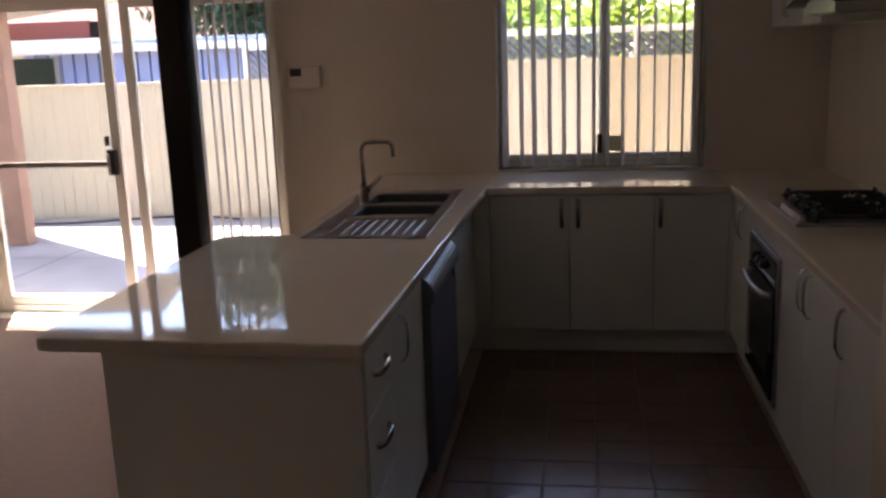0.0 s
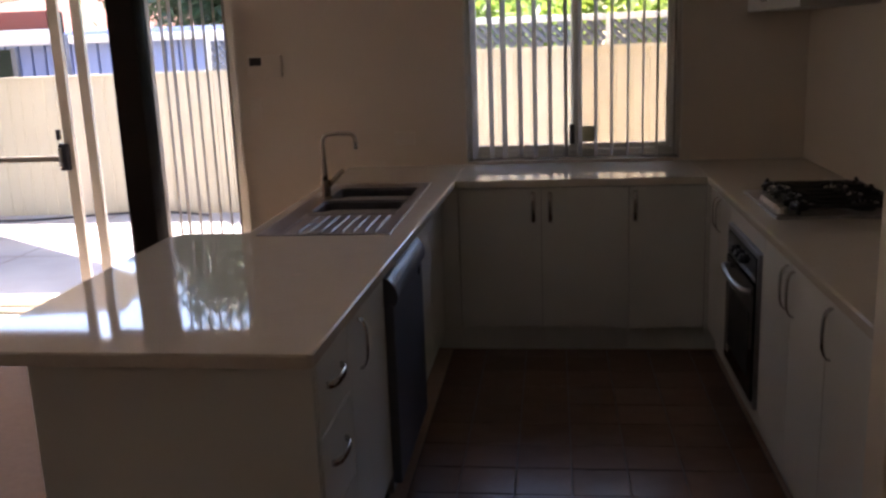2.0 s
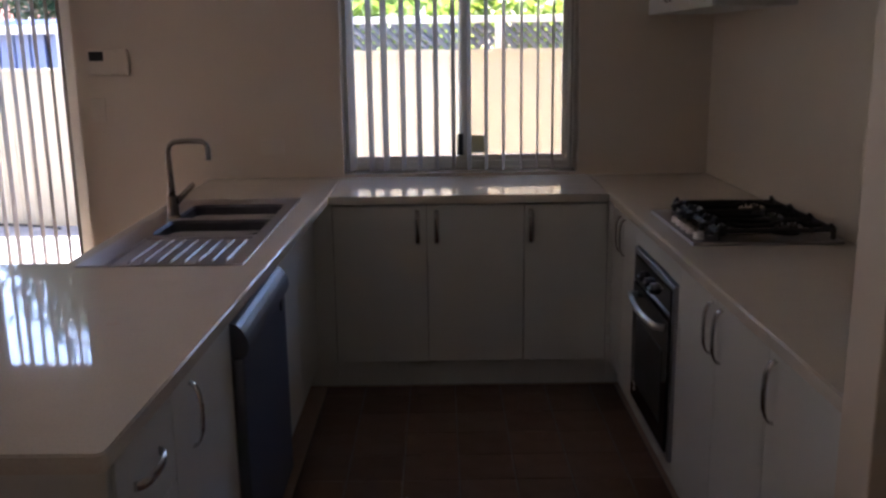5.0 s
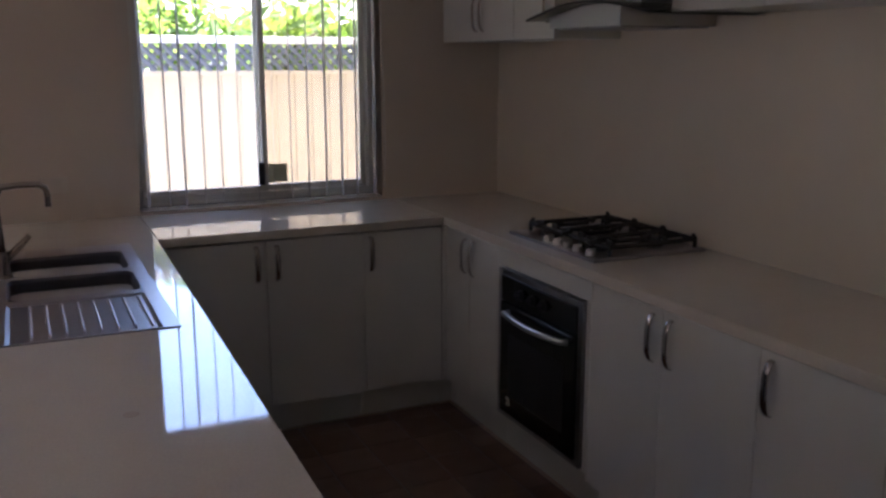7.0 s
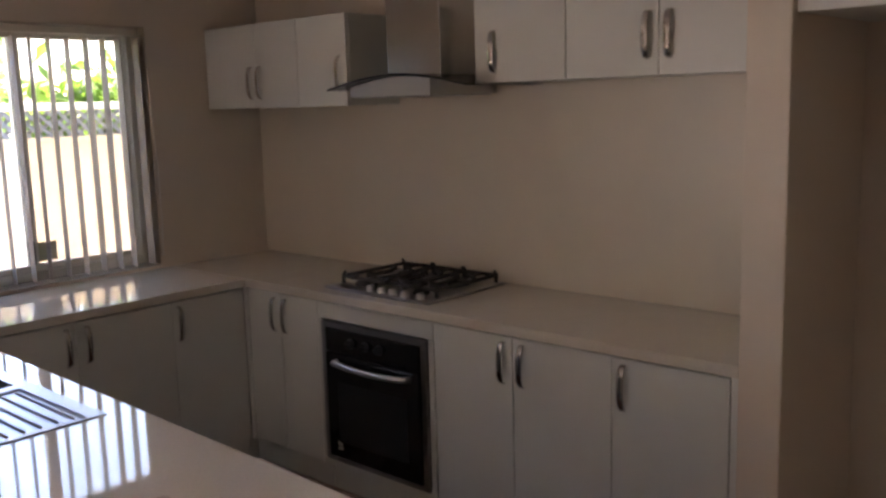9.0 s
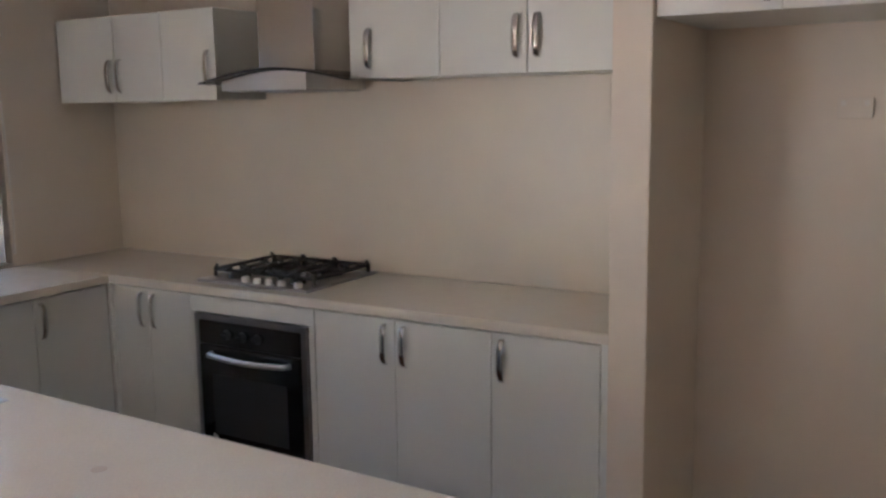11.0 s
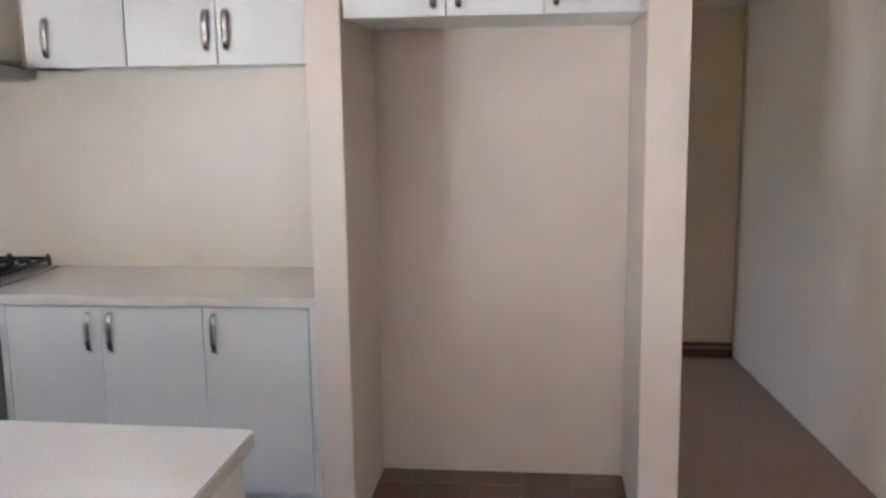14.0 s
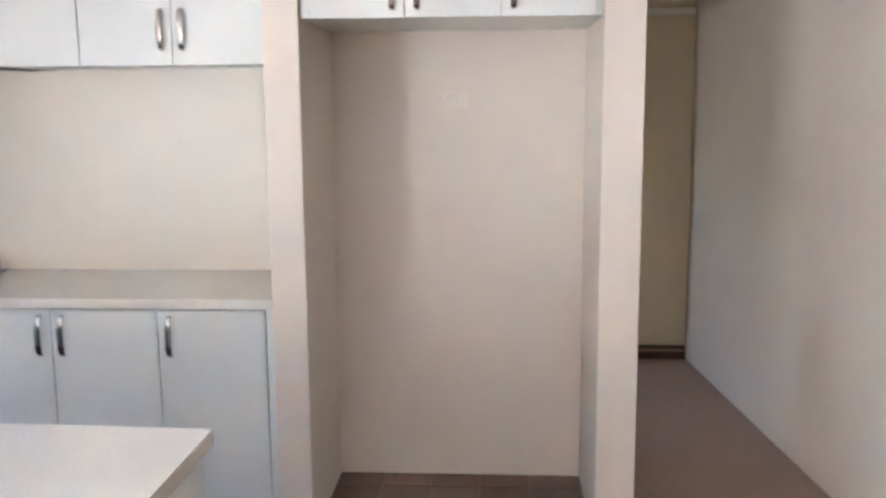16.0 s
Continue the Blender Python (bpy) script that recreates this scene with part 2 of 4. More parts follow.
def wall_with_holes(name, axis, at, thick, a0, a1, z0, z1, holes, material, label="", category="wall"):
    """A wall along x (axis 'y' fixed) or along y (axis 'x' fixed) with openings (b0, b1, zb, zt)."""
    bm = bmesh.new()
    xs = sorted({a0, a1, *[h[0] for h in holes], *[h[1] for h in holes]})
    zs = sorted({z0, z1, *[h[2] for h in holes], *[h[3] for h in holes]})
    solid = lambda i, j: 0 <= i < len(xs) - 1 and 0 <= j < len(zs) - 1 and not any(
        h[0] <= (xs[i] + xs[i + 1]) / 2 <= h[1] and h[2] <= (zs[j] + zs[j + 1]) / 2 <= h[3] for h in holes)
    verts = {}

    def vert(i, j, k):
        if (i, j, k) not in verts:
            d = at + thick * k
            verts[i, j, k] = bm.verts.new((xs[i], d, zs[j]) if axis == "y" else (d, xs[i], zs[j]))
        return verts[i, j, k]
    for i in range(len(xs) - 1):
        for j in range(len(zs) - 1):
            if not solid(i, j):
                continue
            for k in (0, 1):
                bm.faces.new([vert(*q, k) for q in ((i, j), (i + 1, j), (i + 1, j + 1), (i, j + 1))])
            for di, dj, p, q in ((-1, 0, (i, j), (i, j + 1)), (1, 0, (i + 1, j), (i + 1, j + 1)), (0, -1, (i, j), (i + 1, j)), (0, 1, (i, j + 1), (i + 1, j + 1))):
                if not solid(i + di, j + dj):
                    bm.faces.new([vert(*p, 0), vert(*q, 0), vert(*q, 1), vert(*p, 1)])
    return setting(name, bm, material, label, category)

# ---- large structure ----
CH = 2.45                      # ceiling height
SX0, SX1, SZ1 = -5.2, -3.108, 2.03       # sliding door opening
WX0, WX1, WZ0, WZ1 = -1.82, -0.66, 0.908, 2.06    # kitchen window opening
NIB1, NIB2 = (-3.072, -2.948), (-4.24, -4.10)
HX, HY = 1.88, -4.925            # hall end and hall wall

# the last two openings are added for the fill lamps, out of view
wall_with_holes("wall_north", "y", 0.0, 0.22, -8.5, 2.1, 0.0, CH, [(SX0, SX1, 0.0, SZ1), (WX0, WX1, WZ0, WZ1), (-8.2, -5.4, 0.0, 2.05), (0.98, 1.52, 1.23, 1.87)], WALL, "cream painted wall with window and sliding door openings")
wall_with_holes("wall_east", "x", 0.0, 0.12, -4.10, 0.0, 0.0, CH, [], WALL, "cream painted wall behind the cooktop")
setting("wall_nib_kitchen", block(-0.61, 0.0, *NIB1, 0, CH, bevel=0.004), WALL, "cream painted nib wall beside the fridge recess", "wall")
# unseen side room, added so that fill reaches the hall through its doorway
wall_with_holes("wall_added_side", "y", NIB2[0] + 0.001, NIB2[1] - NIB2[0] - 0.001, 0.1201, 2.05, 0.0, CH, [(0.35, 1.72, 0.0, 2.04)], WALL, "cream painted wall with an unseen added doorway off the hall")
setting("wall_added_side_end", block(2.05, 2.17, -13.2, 0.0, 0, CH), WALL, "cream painted wall of the unseen added side room", "wall")
setting("wall_nib_hall", block(-0.61, 0.12, *NIB2, 0, CH, bevel=0.004), WALL, "cream painted nib wall at the hall corner", "wall")
hall_bm = block(-0.9, 2.05, HY - 0.12, HY, 0, CH)
for v in hall_bm.verts:
    v.co.y += (v.co.x - HX) * 0.085
setting("wall_hall", hall_bm, WALL, "cream painted side wall of the hall", "wall")
setting("wall_hall_end", block(HX, HX + 0.12, HY + 0.001, NIB2[0], 0, CH), HALL_WALL, "yellowish cream wall at the hall end", "wall")
setting("wall_living_return", block(-0.9, -0.78, -13.2, HY - 0.36, 0, CH), WALL, "cream painted wall", "wall")
setting("wall_south", block(-8.5, 2.17, -13.32, -13.2, 0, CH), WALL, "cream painted wall", "wall")
setting("wall_west", block(-8.62, -8.5, -13.2, 0, 0, CH), WALL, "cream painted wall", "wall")
setting("ceiling", block(-8.7, 2.2, -13.4, 0.22, CH, CH + 0.15), CEIL, "white painted ceiling", "ceiling")
roof_bm = block(-9.2, 2.8, -13.9, 0.68, CH + 0.16, CH + 0.3)
cube(roof_bm, -2.9, 2.8, 0.6801, 1.05, CH + 0.16, CH + 0.3)
setting("eaves", roof_bm, BRICK, "cream painted eaves", "eaves")
setting("floor", block(-8.5, 2.05, -13.2, 0.0, -0.12, -0.006), CARPET, "brown carpeted floor", "floor")
setting("door_sill", block(SX0, SX1, -0.05, 0.22, -0.004, 0.0, bevel=0.001), FENCE_WHITE, "white aluminium door sill", "sill")
setting("door_step", block(SX0, SX1, 0.0, 0.22, -0.12, -0.005), CONCRETE, "concrete door step", "sill")
sk = block(HX - 0.014, HX, HY + 0.001, NIB2[0] - 0.001, -0.006, 0.085, bevel=0.006)
cube(sk, HX - 0.02, HX - 0.012, HY + 0.001, NIB2[0] - 0.001, 0.0, 0.045, bevel=0.003)
setting("baseboard", sk, SKIRT, "dark brown skirting at the hall end", "skirting")
ridge = setting("skirting_ridge", block(HX - 0.0225, HX - 0.0145, HY + 0.001, NIB2[0] - 0.001, 0.047, 0.062, bevel=0.002), TIMBER, "paler brown ridge along the hall skirting", "skirting")
setting("trim", block(HX - 0.02, HX, HY + 0.002, -4.30, 2.10, 2.14, bevel=0.004), ALU, "cream painted door head trim", "trim")

# grout bed under the kitchen tiles
floor_tiles = setting("kitchen_floor", block(-1.875, -0.55, -5.0, -0.55, -0.005, 0.002), GROUT, "brown ceramic tile floor with dark joints", "floor")
setting("recess_floor", block(-0.55, -0.001, -4.099, -3.073, -0.005, 0.002), GROUT, "grout bed in the fridge recess", "floor")

# ---- kitchen cabinets ----
HPROF = [(0.0, -0.060), (0.009, -0.0575), (0.016, -0.050), (0.022, -0.035), (0.0235, -0.018), (0.024, 0.0), (0.0235, 0.018), (0.022, 0.035), (0.016, 0.050), (0.009, 0.0575), (0.0, 0.060)]


def handle_bm(cx, cy, cz, out, along="z", size=1.25):
    """A flat bow handle: out is the direction it stands off its door, along the way its bow runs."""
    o = Vector(out)
    a = Vector((0, 0, 1)) if along == "z" else (Vector((0, 1, 0)) if abs(out[0]) > 0.5 else Vector((1, 0, 0)))
    side = a.cross(o)
    pts = [Vector((cx, cy, cz)) + o * d + a * (t * size) for d, t in HPROF]
    bm, rings, n = bmesh.new(), [], len(HPROF) - 1
    for i, p in enumerate(pts):
        d = (pts[min(i + 1, n)] - pts[max(i - 1, 0)]).normalized()
        up = d.cross(side)
        w = 0.0092 + 0.0022 * math.sin(math.pi * i / n)
        sect = ((1, 0.4), (0.8, 1), (-0.8, 1), (-1, 0.4), (-1, -0.4), (-0.8, -1), (0.8, -1), (1, -0.4))
        rings.append([bm.verts.new(p + side * (w * u) + up * (0.0028 * v)) for u, v in sect])
    for r0, r1 in zip(rings, rings[1:]):
        for k in range(8):
            bm.faces.new((r0[k], r0[(k + 1) % 8], r1[(k + 1) % 8], r1[k]))
    bm.faces.new(rings[0][::-1])
    bm.faces.new(rings[-1])
    return bm


def base_unit(label, axis, face, back, a0, a1, doors, name="base_cabinet", top=0.862):
    """A floor cabinet. axis 'x': its front is the plane x=face; doors are (b0, b1, z0, z1, handle_at, handle_z, way)."""
    s = 1 if back > face else -1
    if axis == "x":
        r = root(name, label, "cabinet", (face + back) / 2, (a0 + a1) / 2, 0, "base cabinets")
    else:
        r = root(name, label, "cabinet", (a0 + a1) / 2, (face + back) / 2, 0, "base cabinets")

    def bx(d0, d1, b0, b1, z0, z1, bevel=0.0):
        lo, hi = face + s * d0, face + s * d1
        return block(min(lo, hi), max(lo, hi), b0, b1, z0, z1, bevel=bevel) if axis == "x" else block(b0, b1, min(lo, hi), max(lo, hi), z0, z1, bevel=bevel)
    wpart("body", bx(0.019, abs(back - face), a0 + 0.001, a1 - 0.001, 0.13, top), CARCASS, r)
    wpart("kickboard", bx(0.055, 0.072, a0 + 0.001, a1 - 0.001, 0.002, 0.128), LAMINATE, r)
    for b0, b1, z0, z1, ha, hz, way in doors:
        d = wpart("drawer_front" if way == "y" else "door", bx(0.0, 0.018, b0 + 0.0018, b1 - 0.0018, z0, z1, bevel=0.0025), LAMINATE, r)
        if ha is not None:
            out = (-s, 0, 0) if axis == "x" else (0, -s, 0)
            hb = handle_bm(face, ha, hz, out, way) if axis == "x" else handle_bm(ha, face, hz, out, way)
            sub("handle", hb, HANDLE, d, "polished nickel bow handle", smooth=True)
    return r


RF, BF, PF = -0.585, -0.585, -1.90     # cabinet front planes
DZ0, DZ1, HZ = 0.135, 0.855, 0.757
base_unit("white laminate corner cabinet beside the oven", "x", RF, -0.004, -1.075, -0.586,
          [(-0.825, -0.588, DZ0, DZ1, -0.787, HZ, "z"), (-1.075, -0.825, DZ0, DZ1, -0.862, HZ, "z")])
base_unit("white laminate double cabinet under the stone bench", "x", RF, -0.004, -2.516, -1.745,
          [(-2.118, -1.745, DZ0, DZ1, -2.075, HZ, "z"), (-2.516, -2.118, DZ0, DZ1, -2.16, HZ, "z")])
base_unit("white laminate single cabinet against the nib wall", "x", RF, -0.004, -2.915, -2.516,
          [(-2.915, -2.516, DZ0, DZ1, -2.56, HZ, "z")])
base_unit("white laminate double cabinet under the window", "y", BF, -0.004, -1.82, -0.975,
          [(-1.817, -1.404, DZ0, DZ1, -1.444, HZ, "z"), (-1.404, -0.975, DZ0, DZ1, -1.36, HZ, "z")])
base_unit("white laminate single cabinet in the bench corner", "y", BF, -0.004, -0.975, -0.588,
          [(-0.975, -0.605, DZ0, DZ1, -0.945, HZ, "z")])
base_unit("white laminate drawer unit at the peninsula end", "x", PF, -2.47, -3.088, -2.755,
          [(-3.085, -2.755, 0.665, 0.855, -2.93, 0.772, "y"), (-3.085, -2.755, 0.42, 0.66, -2.93, 0.564, "y"), (-3.085, -2.755, DZ0, 0.415, -2.93, 0.32, "y")], name="drawer_unit")
base_unit("white laminate single cabinet beside the dishwasher", "x", PF, -2.47, -2.755, -2.222,
          [(-2.755, -2.225, DZ0, DZ1, -2.62, 0.748, "z")])
base_unit("white laminate cabinet under the sink", "x", PF, -2.47, -1.555, -0.587,
          [(-1.55, -1.09, DZ0, DZ1, None, HZ, "z"), (-1.09, -0.605, DZ0, DZ1, None, HZ, "z")])

end = tagged(finish("end_panel", block(-2.61, PF - 0.004, -3.112, -3.09, 0.002, 0.862, bevel=0.002), LAMINATE), "white laminate end panel of the peninsula", "panel")
back_bm = block(-2.598, -2.578, -3.088, -1.80, 0.002, 0.862, bevel=0.002)
cube(back_bm, -2.577, -2.473, -1.82, -1.80, 0.002, 0.862)
cube(back_bm, -2.493, -2.473, -1.798, -0.003, 0.002, 0.862)
tagged(finish("back_panel", back_bm, LAMINATE), "white laminate back panel of the peninsula", "panel")

corner_post = block(-0.604, -0.5865, -0.604, -0.5865, 0.135, 0.86)
cube(corner_post, -0.5875, -0.531, -0.53, -0.513, 0.002, 0.134)
cube(corner_post, -0.53, -0.513, -0.5855, -0.513, 0.002, 0.134)
tagged(finish("corner_filler", corner_post, LAMINATE), "white laminate corner filler between cabinets", "panel")
corner_post = block(PF + 0.002, -1.82, -0.604, -0.588, 0.135, 0.86)
# hidden block added behind the filler to stop light leaking through the gaps
cube(corner_post, PF - 0.072, -1.8205, -0.5865, -0.535, 0.1345, 0.86)
cube(corner_post, PF - 0.055, -1.821, -0.53, -0.513, 0.002, 0.134)
cube(corner_post, PF - 0.072, PF - 0.0555, -0.5865, -0.513, 0.002, 0.134)
tagged(finish("corner_filler", corner_post, LAMINATE), "white laminate corner filler between cabinets", "panel")
tagged(finish("filler_panel", block(RF + 0.001, RF + 0.019, -2.947, -2.917, 0.002, 0.862), LAMINATE), "white laminate filler strip beside the nib", "panel")

# oven housing
housing = root("oven_housing", "white laminate oven housing under the bench", "cabinet", -0.3, -1.41, 0, "base cabinets")
wpart("top_rail", block(RF, RF + 0.018, -1.743, -1.077, 0.785, 0.855, bevel=0.002), LAMINATE, housing)
wpart("bottom_rail", block(RF, RF + 0.018, -1.743, -1.077, 0.135, 0.165, bevel=0.002), LAMINATE, housing)
wpart("side_rail", block(RF, RF + 0.018, -1.108, -1.077, 0.167, 0.783, bevel=0.002), LAMINATE, housing)
wpart("side_rail", block(RF, RF + 0.018, -1.743, -1.716, 0.167, 0.783, bevel=0.002), LAMINATE, housing)
wpart("kickboard", block(RF + 0.055, RF + 0.072, -1.743, -1.077, 0.002, 0.128), LAMINATE, housing)
wpart("floor_board", block(RF + 0.02, -0.01, -1.743, -1.077, 0.135, 0.15), CARCASS, housing)

oven = root("oven", "built-in black glass oven with a steel frame", "oven", -0.3, -1.412, 0.17)
OY0, OY1, OZ0, OZ1 = -1.712, -1.112, 0.17, 0.778
wpart("body", block(RF + 0.004, -0.05, OY0 + 0.02, OY1 - 0.02, OZ0 + 0.005, OZ1 - 0.01), SHADOWED_STEEL, oven)
fr = block(RF - 0.012, RF + 0.003, OY0, OY0 + 0.028, OZ0, OZ1, bevel=0.002)
cube(fr, RF - 0.012, RF + 0.003, OY1 - 0.028, OY1, OZ0, OZ1, bevel=0.002)
cube(fr, RF - 0.012, RF + 0.003, OY0 + 0.029, OY1 - 0.029, OZ1 - 0.022, OZ1, bevel=0.002)
cube(fr, RF - 0.012, RF + 0.003, OY0 + 0.029, OY1 - 0.029, OZ0, OZ0 + 0.02, bevel=0.002)
wpart("frame", fr, SHADOWED_STEEL, oven, "dark stainless steel frame")
wpart("control_panel", block(RF - 0.016, RF + 0.003, OY0 + 0.03, OY1 - 0.03, 0.655, OZ1 - 0.024, bevel=0.003), BLACK_GLASS, oven)
odoor = wpart("door", block(RF - 0.02, RF + 0.003, OY0 + 0.03, OY1 - 0.03, OZ0 + 0.022, 0.65, bevel=0.004), BLACK_GLASS, oven, "black glass oven door")
hb = rod(bmesh.new(), [(RF - 0.02, OY1 - 0.10, 0.616), (RF - 0.05, OY1 - 0.11, 0.618), (RF - 0.058, -1.33, 0.612), (RF - 0.06, -1.42, 0.610), (RF - 0.058, -1.51, 0.612), (RF - 0.05, OY0 + 0.09, 0.618), (RF - 0.02, OY0 + 0.08, 0.616)], 0.013, 10, flat=0.9)
sub("handle", hb, STEEL, odoor, "bowed stainless steel handle", smooth=True)
sub("window", block(RF - 0.0215, RF - 0.0195, OY0 + 0.10, OY1 - 0.10, 0.27, 0.53, bevel=0.0005), BLACK_PLASTIC, odoor)
for dy, dz in ((0.0, 0.0), (0.014, 0.004), (-0.004, -0.016), (0.012, -0.018)):
    sub("badge", block(RF - 0.0222, RF - 0.0198, -1.218 + dy - 0.005, -1.218 + dy + 0.005, 0.255 + dz - 0.006, 0.255 + dz + 0.006), WHITE_PLASTIC, odoor)
for ky in (-1.30, -1.385, -1.465):
    k = bmesh.new()
    disc(k, 0, 0, 0, 0.021, 0.018, 0.018)
    cube(k, -0.004, 0.004, -0.018, 0.018, 0.018, 0.024, bevel=0.0015)
    bmesh.ops.transform(k, verts=k.verts, matrix=Matrix.Translation((RF - 0.016, ky, 0.705)) @ Euler((0, -math.pi / 2, 0)).to_matrix().to_4x4())
    wpart("knob", k, BLACK_PLASTIC, oven, "black dial")

dish = root("dishwasher", "dark stainless steel dishwasher under the peninsula bench", "dishwasher", -2.2, -1.93, 0.02)
DY0, DY1 = -2.218, -1.56
wpart("body", block(-2.46, PF - 0.002, DY0 + 0.004, DY1 - 0.004, 0.06, 0.85), GREY_PLASTIC, dish)
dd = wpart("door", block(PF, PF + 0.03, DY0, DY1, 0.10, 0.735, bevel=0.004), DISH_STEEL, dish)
cp = bmesh.new()
prof = [(0.0, 0.738), (0.032, 0.738), (0.040, 0.744), (0.045, 0.756), (0.046, 0.772), (0.043, 0.788), (0.036, 0.804), (0.026, 0.818), (0.014, 0.828), (0.0, 0.833)]
ends = [[cp.verts.new((PF + u, y, w)) for u, w in prof] for y in (DY0, DY1)]
for i in range(len(prof)):
    j = (i + 1) % len(prof)
    cp.faces.new((ends[0][i], ends[0][j], ends[1][j], ends[1][i]))
cp.faces.new(ends[0])
cp.faces.new(ends[1][::-1])
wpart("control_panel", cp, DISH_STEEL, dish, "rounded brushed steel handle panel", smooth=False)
wpart("kickplate", block(PF - 0.05, PF - 0.03, DY0, DY1, 0.02, 0.098), BLACK_PLASTIC, dish)
sub("latch", block(PF + 0.03, PF + 0.036, -1.66, -1.62, 0.70, 0.73, bevel=0.002), BLACK_PLASTIC, dd)

# ---- benchtops ----
BZ0, BZ1 = 0.864, 0.9
SKX0, SKX1, SKY0, SKY1 = -2.425, -1.96, -1.825, -0.67    # sink cut-out


def slab(bm, outline, hole=()):
    """A bench slab with a small arris on its edges, cut round one hole."""
    edges = []
    for loop in (outline, hole):
        vs = [bm.verts.new((x, y, BZ1)) for x, y in loop]
        edges += [bm.edges.new((vs[k], vs[(k + 1) % len(vs)])) for k in range(len(vs))]
    bmesh.ops.triangle_fill(bm, edges=edges, use_beauty=True)
    ext = bmesh.ops.extrude_face_region(bm, geom=list(bm.faces))
    bmesh.ops.translate(bm, verts=[g for g in ext["geom"] if isinstance(g, bmesh.types.BMVert)], vec=(0, 0, BZ0 - BZ1))
    bmesh.ops.recalc_face_normals(bm, faces=bm.faces)
    rims = [e for e in bm.edges if abs(e.verts[0].co.z - e.verts[1].co.z) < 1e-5 and len(e.link_faces) == 2 and e.calc_face_angle() > 1.0]
    bmesh.ops.bevel(bm, geom=rims, offset=0.0035, segments=2, affect="EDGES")
    return bm


PEN_X0, PEN_X1, PEN_XE, PEN_Y = -2.795, -1.832, -1.893, -3.13     # its kitchen edge runs a little out of square
arc = [k * math.pi / 16 for k in range(9)]
corner = [(PEN_X0 + 0.03 - 0.03 * math.cos(a), PEN_Y + 0.03 - 0.03 * math.sin(a)) for a in arc]
corner2 = [(PEN_XE - 0.02 + 0.02 * math.sin(a), PEN_Y - 0.012 + 0.02 - 0.02 * math.cos(a)) for a in arc]
far = [(PEN_X0 + 0.09 - 0.09 * math.sin(a), -1.87 + 0.09 * math.cos(a)) for a in arc]
pen_bm = slab(bmesh.new(), corner + corner2 + [(PEN_X1, -0.605), (PEN_X1, -0.003), (-2.495, -0.003), (-2.495, -1.78)] + far,
              [(SKX0, SKY0), (SKX0, SKY1), (SKX1, SKY1), (SKX1, SKY0)])
tagged(finish("peninsula_benchtop", pen_bm, BENCH), "polished cream stone benchtop on the peninsula", "benchtop")
tagged(finish("window_benchtop", slab(bmesh.new(), [(PEN_X1 + 0.0006, -0.605), (-0.6056, -0.605), (-0.6056, -0.003), (PEN_X1 + 0.0006, -0.003)]), BENCH), "polished cream stone benchtop under the window", "benchtop")
tagged(finish("cooktop_benchtop", slab(bmesh.new(), [(-0.605, -2.9465), (-0.003, -2.9465), (-0.003, -0.003), (-0.605, -0.003)]), BENCH), "polished cream stone benchtop beside the cooktop", "benchtop")
spot = bmesh.new()
disc(spot, -2.13, -2.42, BZ1 + 0.0003, 0.017, 0.0008, 0.016, 18)
tagged(finish("bench_spot", spot, mat("brown_stain", (0.42, 0.35, 0.27), 0.4)), "small brown round stain cap on the stone bench", "cap")

# ---- sink and tap ----
sink = root("sink", "stainless steel double bowl sink with a ribbed drainer", "sink", -2.220, -1.26, 0.9)
S0, S1, T0, T1 = -2.445, -1.94, -1.845, -0.65


def sink_top():
    bm = bmesh.new()
    zt = BZ1 + 0.004
    xs = [S0, -2.360, -1.985, S1]
    ys = [T0, -1.44, -1.40, -1.12, -1.08, -0.78, T1]
    v = {(i, j): bm.verts.new((xs[i], ys[j], zt)) for i in range(4) for j in range(7)}
    for i in range(3):
        for j in range(6):
            if i == 1 and j in (2, 4):
                continue
            if i == 1 and j == 0:
                continue
            bm.faces.new((v[i, j], v[i + 1, j], v[i + 1, j + 1], v[i, j + 1]))
    # drainer tray, sunk a little
    r = [v[1, 0], v[2, 0], v[2, 1], v[1, 1]]
    d = [bm.verts.new((x, y, zt - 0.006)) for x, y in ((-2.350, T0 + 0.03), (-1.995, T0 + 0.03), (-1.995, -1.45), (-2.350, -1.45))]
    for k in range(4):
        bm.faces.new((r[k], r[(k + 1) % 4], d[(k + 1) % 4], d[k]))
    bm.faces.new(d)
    border = [e for e in bm.edges if e.is_boundary and all(abs(q.co.x - S0) < 1e-6 for q in e.verts) | all(abs(q.co.x - S1) < 1e-6 for q in e.verts) | all(abs(q.co.y - T0) < 1e-6 for q in e.verts) | all(abs(q.co.y - T1) < 1e-6 for q in e.verts)]
    ext = bmesh.ops.extrude_edge_only(bm, edges=border)
    bmesh.ops.translate(bm, verts=[g for g in ext["geom"] if isinstance(g, bmesh.types.BMVert)], vec=(0, 0, -0.0038))
    return bm


